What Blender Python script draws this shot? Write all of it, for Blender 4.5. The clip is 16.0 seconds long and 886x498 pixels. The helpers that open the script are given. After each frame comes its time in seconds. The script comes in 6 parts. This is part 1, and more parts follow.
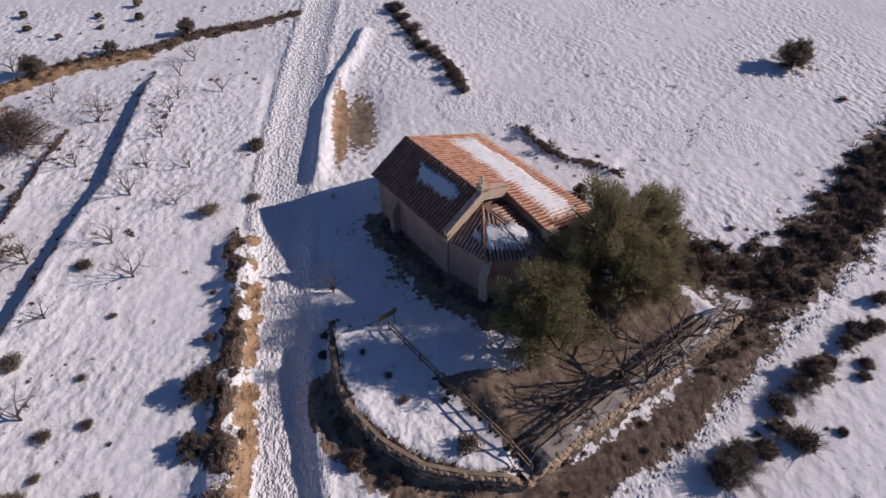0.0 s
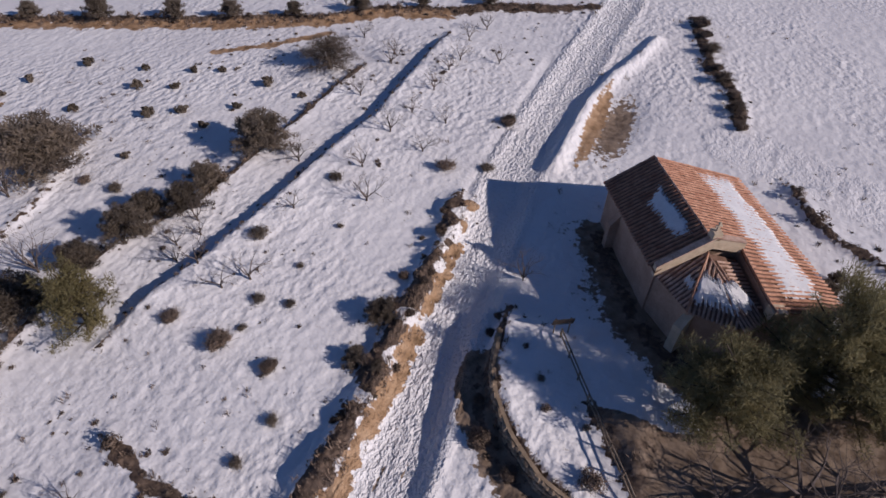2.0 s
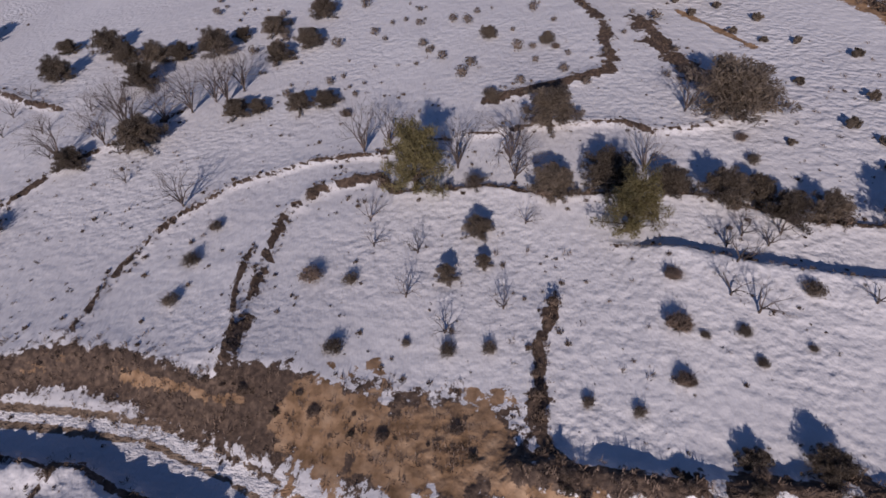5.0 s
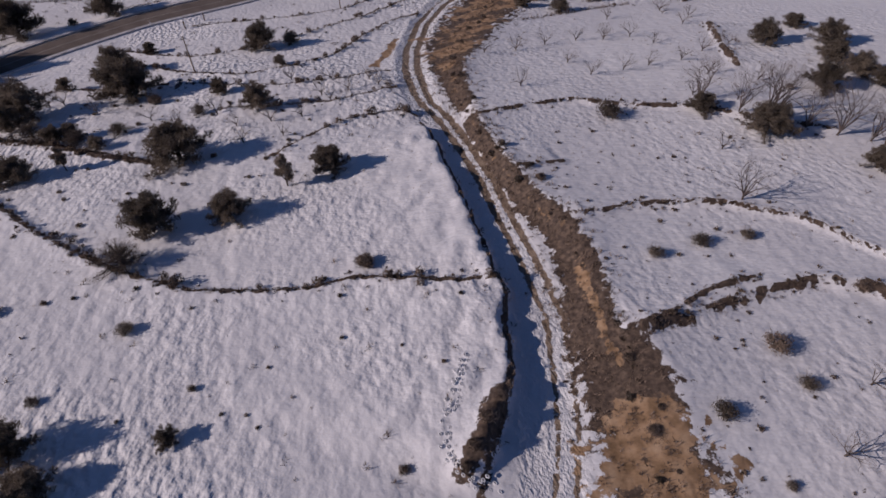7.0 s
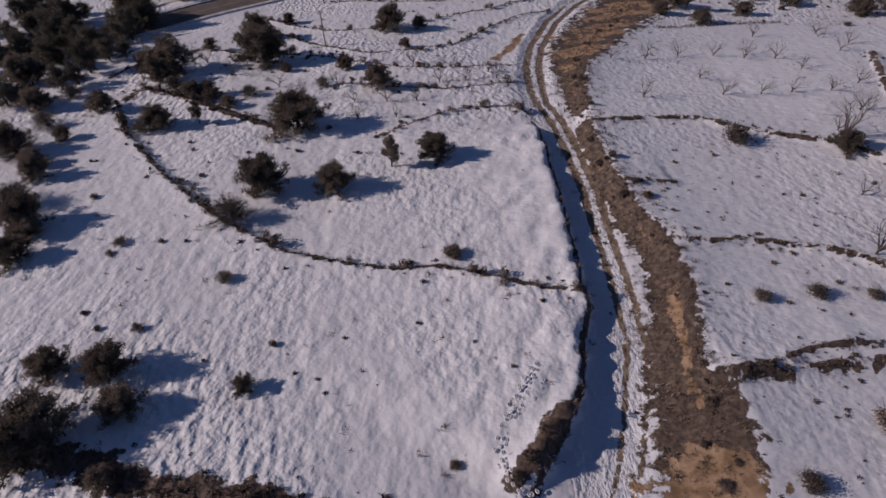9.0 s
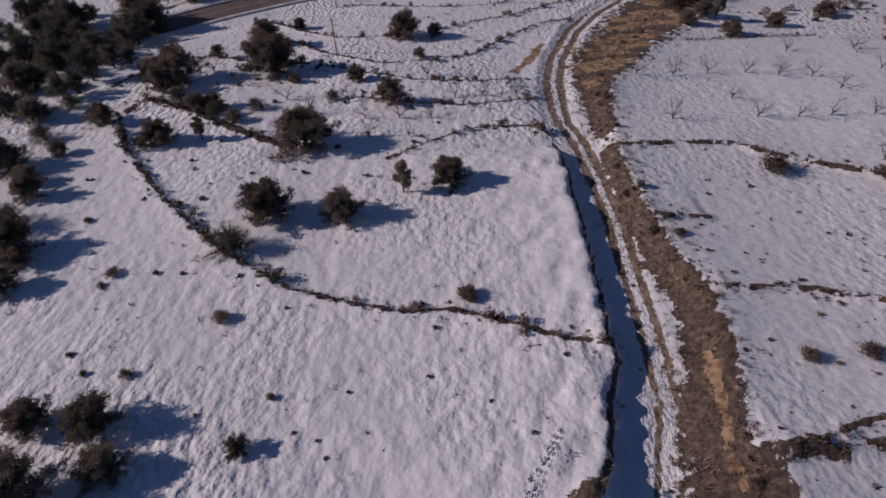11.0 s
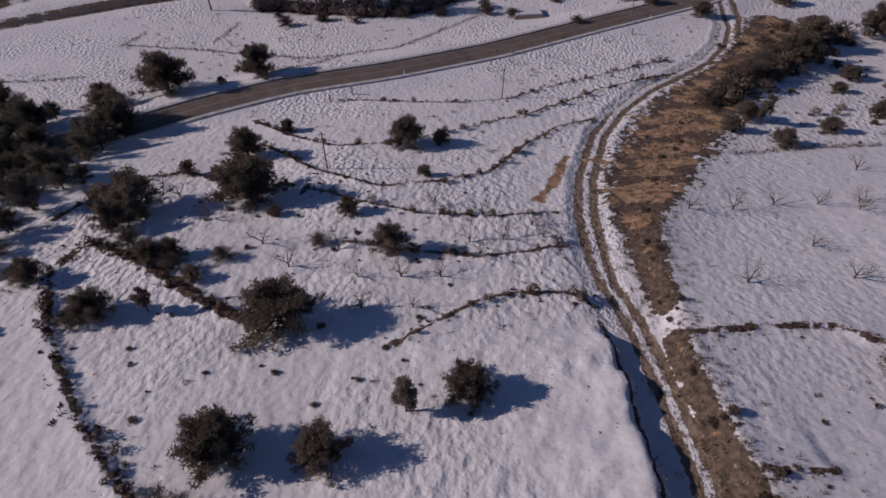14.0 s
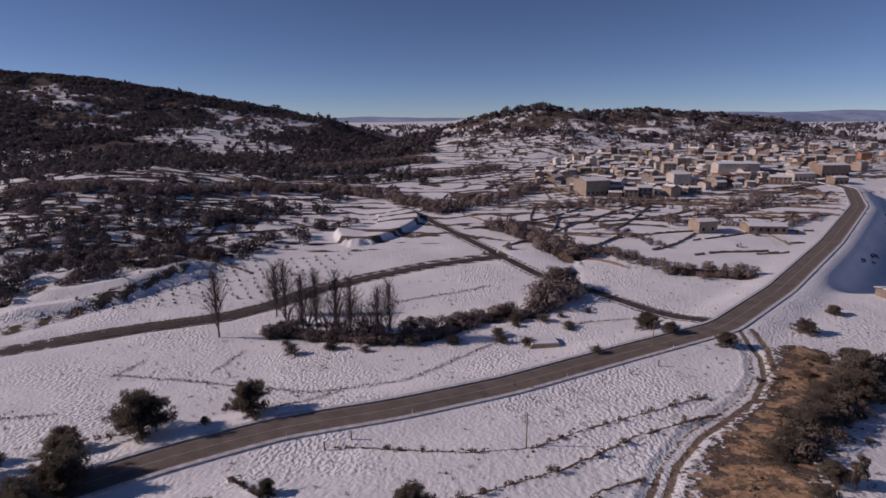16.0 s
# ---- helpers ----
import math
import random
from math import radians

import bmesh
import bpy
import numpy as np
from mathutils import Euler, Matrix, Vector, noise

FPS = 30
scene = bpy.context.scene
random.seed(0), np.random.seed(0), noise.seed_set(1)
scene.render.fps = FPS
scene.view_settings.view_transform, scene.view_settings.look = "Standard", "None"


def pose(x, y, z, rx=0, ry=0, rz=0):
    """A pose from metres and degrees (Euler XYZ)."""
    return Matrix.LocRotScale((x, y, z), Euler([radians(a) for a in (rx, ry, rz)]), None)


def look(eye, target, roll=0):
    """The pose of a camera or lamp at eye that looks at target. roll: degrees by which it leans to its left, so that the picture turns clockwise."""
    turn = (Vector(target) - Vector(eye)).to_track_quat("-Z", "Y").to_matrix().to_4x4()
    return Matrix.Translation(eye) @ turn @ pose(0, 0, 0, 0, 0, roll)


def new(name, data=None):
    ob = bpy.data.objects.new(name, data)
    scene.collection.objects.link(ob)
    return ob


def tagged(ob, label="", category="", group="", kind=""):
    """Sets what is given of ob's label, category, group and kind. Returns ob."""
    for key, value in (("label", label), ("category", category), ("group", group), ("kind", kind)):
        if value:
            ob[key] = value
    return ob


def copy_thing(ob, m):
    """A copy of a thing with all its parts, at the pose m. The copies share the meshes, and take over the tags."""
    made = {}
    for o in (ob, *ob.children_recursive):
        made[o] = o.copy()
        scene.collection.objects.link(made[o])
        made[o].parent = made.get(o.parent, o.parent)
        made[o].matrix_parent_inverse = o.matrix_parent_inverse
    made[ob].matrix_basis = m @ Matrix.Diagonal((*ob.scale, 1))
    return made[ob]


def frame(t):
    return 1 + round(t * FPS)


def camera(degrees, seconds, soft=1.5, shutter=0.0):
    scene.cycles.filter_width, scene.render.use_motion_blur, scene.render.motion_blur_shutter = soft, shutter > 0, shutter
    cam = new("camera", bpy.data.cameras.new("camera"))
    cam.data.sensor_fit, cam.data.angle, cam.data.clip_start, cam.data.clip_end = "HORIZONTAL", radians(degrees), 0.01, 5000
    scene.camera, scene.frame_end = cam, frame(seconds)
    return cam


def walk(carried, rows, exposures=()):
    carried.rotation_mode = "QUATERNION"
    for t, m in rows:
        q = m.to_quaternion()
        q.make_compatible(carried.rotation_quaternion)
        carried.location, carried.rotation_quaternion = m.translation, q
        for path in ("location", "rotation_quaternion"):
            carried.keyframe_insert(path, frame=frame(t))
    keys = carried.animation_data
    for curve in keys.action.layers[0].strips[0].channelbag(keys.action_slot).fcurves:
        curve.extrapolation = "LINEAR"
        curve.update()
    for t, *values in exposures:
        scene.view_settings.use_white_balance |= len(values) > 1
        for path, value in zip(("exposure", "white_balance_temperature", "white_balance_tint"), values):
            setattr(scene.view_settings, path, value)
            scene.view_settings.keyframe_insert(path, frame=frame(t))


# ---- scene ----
# ---------------------------------------------------------------- camera
cam = camera(77.0, 16.0, soft=1.6)
PATH = [
    (0, pose(2.00, -2.45, 37.21, 46.52, 0.90, -187.03)),
    (0.5, pose(2.04, -2.40, 37.26, 46.47, 0.60, -181.35)),
    (1, pose(1.73, -2.35, 37.28, 46.48, 0.38, -172.75)),
    (1.5, pose(1.46, -2.41, 37.21, 46.36, 0.26, -164.89)),
    (2, pose(1.32, -2.46, 37.16, 46.20, -0.04, -156.76)),
    (2.5, pose(1.24, -2.48, 37.17, 45.97, -0.35, -148.51)),
    (3, pose(1.07, -2.50, 37.19, 45.77, -0.52, -140.24)),
    (3.2, pose(0.99, -2.56, 37.18, 45.67, -0.57, -136.52)),
    (5.3, pose(-0.32, -5.10, 36.31, 44.71, 0.09, -73.57)),
    (5.5, pose(-0.38, -5.23, 36.26, 44.65, 0.01, -67.30)),
    (6, pose(-0.42, -5.52, 36.16, 44.33, -0.33, -49.58)),
    (6.5, pose(-0.26, -5.77, 36.11, 43.72, -0.33, -29.86)),
    (7, pose(0.04, -5.90, 36.03, 43.30, -0.08, -14.88)),
    (7.5, pose(0.24, -5.98, 35.99, 43.19, 0.12, -9.01)),
    (8, pose(0.34, -6.02, 36.00, 43.08, 0.23, -5.40)),
    (8.5, pose(0.37, -5.93, 36.05, 42.86, 0.29, -2.88)),
    (11, pose(0.00, -0.00, 35.70, 42.28, 0.22, -0.00)),
    (11.5, pose(-0.14, 2.60, 35.52, 39.74, 0.19, -0.09)),
    (12, pose(-0.34, 5.85, 35.35, 23.20, -0.35, -0.50)),
    (12.5, pose(-0.56, 9.68, 35.19, 13.35, -0.62, -0.59)),
    (13, pose(-0.87, 13.64, 35.16, 22.09, -0.39, -0.54)),
    (13.5, pose(-1.21, 17.60, 35.20, 34.36, -0.16, -0.39)),
    (14, pose(-1.42, 21.60, 35.18, 46.60, 0.12, -0.05)),
    (14.5, pose(-1.55, 25.53, 35.13, 58.96, 0.38, 0.40)),
    (15, pose(-1.70, 29.45, 35.07, 71.37, 0.44, 0.83)),
    (15.5, pose(-1.88, 33.52, 34.98, 76.75, 0.36, 1.03)),
    (16, pose(-2.05, 37.80, 34.87, 76.84, 0.37, 0.93)),
]
EXPOSURE = [(0, 0.43, 6750, 18), (2.5, 0.26, 6650, 18), (5.5, 0.04, 6700, 21), (8, -0.13, 6750, 22), (11.3, -0.17, 6750, 22), (12.5, -0.27, 6750, 22), (14.5, -0.12, 6850, 24), (16, 0.0, 7000, 26)]
walk(cam, PATH, EXPOSURE)

# ---------------------------------------------------------------- sky and sun
SUN_EL, SUN_AZ = 25.0, -89.2  # degrees; the sun stands in the west (-x)
world = bpy.data.worlds.new("sky")
scene.world = world
world.use_nodes = True
wn = world.node_tree.nodes
sky = wn.new("ShaderNodeTexSky")
sky.sky_type, sky.sun_disc = "NISHITA", False
sky.sun_elevation, sky.sun_rotation = radians(SUN_EL), radians(SUN_AZ)
sky.altitude, sky.air_density, sky.dust_density, sky.ozone_density = 3000, 0.7, 0.0, 5.0
wn["Background"].inputs["Strength"].default_value = 0.065
world.node_tree.links.new(sky.outputs[0], wn["Background"].inputs[0])
sun = new("sun", bpy.data.lights.new("sun", "SUN"))
sun.data.energy, sun.data.angle, sun.data.color = 2.8, radians(0.55), (1.0, 0.93, 0.87)
sun.matrix_world = look((-453.0, 6.0, 211.0), (0, 0, 0))

# ---------------------------------------------------------------- material helpers
def material(name, rough=0.8):
    m = bpy.data.materials.new(name)
    m.use_nodes = True
    nt = m.node_tree
    bs = nt.nodes["Principled BSDF"]
    bs.inputs["Roughness"].default_value = rough
    bs.inputs["Specular IOR Level"].default_value = 0.25
    return m, nt, bs


def add(nt, kind, **values):
    n = nt.nodes.new(kind)
    for k, v in values.items():
        n.inputs[k.replace("_", " ")].default_value = v
    return n


def noise_tex(nt, scale, detail=4.0, rough=0.55):
    co = nt.nodes.new("ShaderNodeTexCoord")
    n = add(nt, "ShaderNodeTexNoise", Scale=scale, Detail=detail, Roughness=rough)
    nt.links.new(co.outputs["Object"], n.inputs["Vector"])
    return n


def ramp(nt, fac, stops):
    r = nt.nodes.new("ShaderNodeValToRGB")
    while len(r.color_ramp.elements) < len(stops):
        r.color_ramp.elements.new(0.5)
    for e, (p, c) in zip(r.color_ramp.elements, stops):
        e.position, e.color = p, (*c, 1)
    nt.links.new(fac, r.inputs[0])
    return r.outputs[0]


def math_node(nt, op, a, b=None):
    n = nt.nodes.new("ShaderNodeMath")
    n.operation = op
    for i, v in enumerate((a, b)):
        if v is None:
            continue
        if isinstance(v, (int, float)):
            n.inputs[i].default_value = v
        else:
            nt.links.new(v, n.inputs[i])
    return n.outputs[0]


def mix_col(nt, fac, a, b):
    n = nt.nodes.new("ShaderNodeMix")
    n.data_type = "RGBA"
    for i, v in ((0, fac), (6, a), (7, b)):
        if isinstance(v, tuple):
            n.inputs[i].default_value = (*v, 1)
        elif isinstance(v, float):
            n.inputs[i].default_value = v
        else:
            nt.links.new(v, n.inputs[i])
    return n.outputs[2]


def bump(nt, bs, height, strength, dist):
    b = add(nt, "ShaderNodeBump", Strength=strength, Distance=dist)
    nt.links.new(height, b.inputs["Height"])
    nt.links.new(b.outputs[0], bs.inputs["Normal"])
    return b


def varied(name, dark, light, scale, rough=0.8, bump_k=0.4, bump_d=0.03, per_object=0.0, leaf=0.0):
    """Two-tone noise material with fine relief; per_object: brightness spread between objects."""
    m, nt, bs = material(name, rough)
    big, fine = noise_tex(nt, scale), noise_tex(nt, scale * 7.3, 3)
    f = math_node(nt, "ADD", math_node(nt, "MULTIPLY", big.outputs[0], 0.65), math_node(nt, "MULTIPLY", fine.outputs[0], 0.35))
    c = ramp(nt, f, [(0.36, dark), (0.64, light)])
    if per_object:
        info = nt.nodes.new("ShaderNodeObjectInfo")
        hs = nt.nodes.new("ShaderNodeHueSaturation")
        v = math_node(nt, "ADD", math_node(nt, "MULTIPLY", info.outputs["Random"], per_object), 1 - per_object / 2)
        nt.links.new(v, hs.inputs["Value"])
        nt.links.new(c, hs.inputs["Color"])
        c = hs.outputs[0]
    nt.links.new(c, bs.inputs["Base Color"])
    bump(nt, bs, fine.outputs[0], bump_k, bump_d)
    if leaf:
        tl, mx = nt.nodes.new("ShaderNodeBsdfTranslucent"), nt.nodes.new("ShaderNodeMixShader")
        nt.links.new(c, tl.inputs["Color"])
        mx.inputs[0].default_value = leaf
        nt.links.new(bs.outputs[0], mx.inputs[1])
        nt.links.new(tl.outputs[0], mx.inputs[2])
        nt.links.new(mx.outputs[0], nt.nodes["Material Output"].inputs["Surface"])
    return m


# ---------------------------------------------------------------- materials
def ground_material():
    m, nt, bs = material("snow_ground", 0.75)
    # snow with wind lumps, small pits and a grey crust
    lump, mid, fine = noise_tex(nt, 1.0, 0.6, 0.4), noise_tex(nt, 3.4, 1, 0.4), noise_tex(nt, 9, 2)
    cup, co = nt.nodes.new("ShaderNodeMapping"), nt.nodes.new("ShaderNodeTexCoord")
    cup.inputs["Scale"].default_value = (1.55, 1.2, 1.2)
    cup.inputs["Rotation"].default_value = (0, 0, 0.2)
    nt.links.new(co.outputs["Object"], cup.inputs["Vector"])
    nt.links.new(cup.outputs[0], lump.inputs["Vector"])
    drift = noise_tex(nt, 0.07, 3)
    snow = ramp(nt, drift.outputs[0], [(0.3, (0.76, 0.75, 0.775)), (0.7, (0.87, 0.86, 0.875))])
    earth = ramp(nt, noise_tex(nt, 0.8, 5).outputs[0], [(0.3, (0.19, 0.115, 0.062)), (0.5, (0.37, 0.235, 0.14)), (0.72, (0.50, 0.345, 0.225))])
    scrub = ramp(nt, noise_tex(nt, 2.2, 5).outputs[0], [(0.32, (0.058, 0.041, 0.034)), (0.55, (0.132, 0.093, 0.071)), (0.75, (0.24, 0.17, 0.124))])
    mud = ramp(nt, noise_tex(nt, 1.1, 5).outputs[0], [(0.3, (0.145, 0.10, 0.07)), (0.7, (0.34, 0.258, 0.195))])
    edge = noise_tex(nt, 1.4, 5, 0.7)
    col = snow
    wet = None
    for name, c in (("mud", mud), ("scrub", scrub), ("earth", earth)):
        a = nt.nodes.new("ShaderNodeAttribute")
        a.attribute_name = name
        f = math_node(nt, "ADD", a.outputs["Fac"], math_node(nt, "MULTIPLY", math_node(nt, "SUBTRACT", edge.outputs[0], 0.5), 1.3))
        r = ramp(nt, f, [(0.47, (0, 0, 0)), (0.55, (1, 1, 1))])
        col = mix_col(nt, r, col, c)
        wet = r if wet is None else math_node(nt, "MAXIMUM", wet, r)
    nt.links.new(col, bs.inputs["Base Color"])
    h = math_node(nt, "ADD", math_node(nt, "MULTIPLY", lump.outputs[0], 0.92), math_node(nt, "MULTIPLY", mid.outputs[0], 0.27))
    h = math_node(nt, "ADD", h, math_node(nt, "MULTIPLY", fine.outputs[0], 0.02))
    calm = noise_tex(nt, 0.045, 2)
    h = math_node(nt, "MULTIPLY", h, math_node(nt, "MINIMUM", math_node(nt, "MAXIMUM", math_node(nt, "SUBTRACT", math_node(nt, "MULTIPLY", calm.outputs[0], 5.0), 1.75), 0.4), 1.25))
    worn = nt.nodes.new("ShaderNodeAttribute")
    worn.attribute_name = "lumpy"
    h = math_node(nt, "MULTIPLY", h, worn.outputs["Fac"])
    # footprints and churned snow on the lane and paths
    tr = nt.nodes.new("ShaderNodeAttribute")
    tr.attribute_name = "trod"
    steps = noise_tex(nt, 1.0, 2, 0.6)
    mp = nt.nodes.new("ShaderNodeMapping")
    mp.inputs["Scale"].default_value = (3.2, 2.2, 1.0)
    nt.links.new(co.outputs["Object"], mp.inputs["Vector"])
    nt.links.new(mp.outputs[0], steps.inputs["Vector"])
    h = math_node(nt, "ADD", h, math_node(nt, "MULTIPLY", steps.outputs[0], math_node(nt, "MULTIPLY", tr.outputs["Fac"], 1.45)))
    # shallow wind ripples across the smooth fields
    rip, mp2 = noise_tex(nt, 1.0, 2, 0.5), nt.nodes.new("ShaderNodeMapping")
    mp2.inputs["Scale"].default_value = (0.55, 1.5, 1.0)
    mp2.inputs["Rotation"].default_value = (0, 0, 0.5)
    nt.links.new(co.outputs["Object"], mp2.inputs["Vector"])
    nt.links.new(mp2.outputs[0], rip.inputs["Vector"])
    h = math_node(nt, "ADD", h, math_node(nt, "MULTIPLY", rip.outputs[0], math_node(nt, "SUBTRACT", 0.75, math_node(nt, "MULTIPLY", worn.outputs["Fac"], 0.65))))
    bump(nt, bs, h, 0.9, 0.36)
    return m


M_GROUND = ground_material()
M_ASPHALT = varied("asphalt", (0.135, 0.106, 0.091), (0.215, 0.174, 0.152), 0.35, 0.85, 0.3, 0.01)
# side lanes: shade of the sunken bed is put into this darker asphalt
M_LANE = varied("shaded_lane_asphalt", (0.05, 0.043, 0.042), (0.10, 0.086, 0.082), 0.3, 0.8, 0.3, 0.02)
M_LINE = varied("road_paint", (0.32, 0.30, 0.28), (0.52, 0.50, 0.47), 1.5)
M_PLASTER = varied("ochre_plaster", (0.36, 0.235, 0.175), (0.50, 0.345, 0.265), 0.8)
M_STONE = varied("dressed_stone", (0.50, 0.39, 0.28), (0.66, 0.54, 0.41), 2.0)
M_TILE = varied("clay_tile", (0.34, 0.15, 0.095), (0.60, 0.34, 0.235), 1.6, 0.8, 0.4, 0.03, 0.5)
M_TILE_OLD = varied("weathered_clay_tile", (0.34, 0.20, 0.145), (0.70, 0.50, 0.41), 1.6, 0.85, 0.4, 0.03, 0.5)
M_SNOW = varied("roof_snow", (0.72, 0.72, 0.75), (0.85, 0.85, 0.87), 1.2, 0.7, 0.5, 0.08)
M_PINE = varied("pine_needles", (0.165, 0.152, 0.085), (0.42, 0.365, 0.20), 1.6, 0.8, 0.3, 0.05, 0.4, 0.5)
M_OAK = varied("holm_oak_leaves", (0.122, 0.10, 0.084), (0.285, 0.232, 0.182), 1.6, 0.8, 0.3, 0.05, 0.6, 0.45)
M_YPINE = varied("yellow_pine_needles", (0.125, 0.11, 0.055), (0.27, 0.228, 0.112), 1.6, 0.8, 0.3, 0.05, 0.4, 0.35)
M_WOOD = varied("winter_wood", (0.085, 0.078, 0.066), (0.20, 0.18, 0.145), 1.2, 0.85, 0.3, 0.05, 0.5, 0.5)
M_BARK = varied("bark", (0.045, 0.032, 0.024), (0.13, 0.10, 0.08), 3.0)
M_TWIG = varied("bare_twigs", (0.076, 0.06, 0.056), (0.175, 0.14, 0.128), 3.0, 0.85, 0.2, 0.01, 0.5)
M_THICKET = varied("thicket_twigs", (0.075, 0.06, 0.05), (0.185, 0.145, 0.118), 1.4, 0.9, 0.3, 0.03, 0.5)
M_DRY = varied("dry_scrub", (0.105, 0.077, 0.062), (0.27, 0.198, 0.152), 1.4, 0.9, 0.3, 0.03, 0.6)
M_ROCK = varied("field_stone", (0.25, 0.18, 0.12), (0.46, 0.345, 0.245), 1.6, 0.9, 0.5, 0.05, 0.6)
M_TIMBER = varied("grey_timber", (0.14, 0.108, 0.082), (0.33, 0.258, 0.198), 3.0)
M_FOREST = varied("far_forest", (0.07, 0.059, 0.066), (0.155, 0.13, 0.135), 0.05, 0.9, 0.3, 0.05, 0.0, 0.3)

# roof bed, its colour darkened for the shade between the tile columns
M_DECK = varied("shaded_roof_bed", (0.12, 0.065, 0.045), (0.22, 0.13, 0.095), 2.0)
M_BRUSH = varied("winter_brush", (0.17, 0.13, 0.125), (0.34, 0.265, 0.245), 0.4, 0.9, 0.3, 0.05, 0.0, 0.3)

# ---------------------------------------------------------------- lines of the plan (x, y in metres)
LANE = [(10.4, -96), (11.8, -77), (12.7, -60), (13, -49), (12.6, -43), (12.4, -37), (12.2, -30), (11.8, -25), (10.5, -14.6), (9.5, -5), (9.7, 3.2), (11.2, 7.3), (13.5, 13.7), (15, 18.8), (15.4, 23), (15.6, 29), (15.9, 39.5), (15.4, 50), (15, 60.7), (16.2, 74.5), (18.4, 84.5), (24.3, 101.5), (30.6, 112.8), (38, 121.8), (45.8, 128.6), (54.6, 136.4), (62, 146.2), (67.8, 158.5), (69.6, 168), (71, 176)]
LANE_WEST = [(5.5, 5.5), (7.7, 9.1), (9.7, 12.3), (11, 14.5), (11.8, 18.4), (13.4, 22.7), (13.2, 25.4), (13.5, 29.7), (13.5, 34.2), (13.6, 39.3), (13.7, 49.3), (13.3, 55)]
BANK = [(16.3, -5), (16.9, 3.1), (17.6, 6.8), (18.4, 10.2), (19.0, 13.6), (18.2, 16.4), (19.5, 20), (20.9, 24.4), (21.0, 29.1), (19.8, 34.1), (19.0, 41), (18.8, 49), (19.8, 58.9), (21.2, 70), (25, 80), (29.6, 89), (37.2, 101.5), (44.4, 113), (54, 124), (64, 134), (70.5, 143), (80, 160)]
BANK_WIDE = [3.7, 3.4, 2.9, 3.5, 3.0, 1.8, 1.7, 1.6, 1.7, 1.4, 0.9, 0.9, 1.2, 2.1, 4.4, 5.9, 6.6, 6.8, 6.4, 6.2, 6.4, 5.0]
BANK_SOUTH = [(14.5, -8), (14.5, -11.1), (14.2, -16.6), (14.4, -22.1), (14.9, -28.9), (15, -33.5), (15.8, -40.6)]
ROAD = [(-150, 50), (-100, 80), (-58.5, 106.2), (-47, 115.5), (-31.9, 125), (-12.8, 132.1), (9.3, 142.9), (37.1, 158.8), (68.8, 176.3), (101.1, 207.5), (153.7, 264.5), (218.6, 341.3), (253.6, 399.3), (262, 450)]
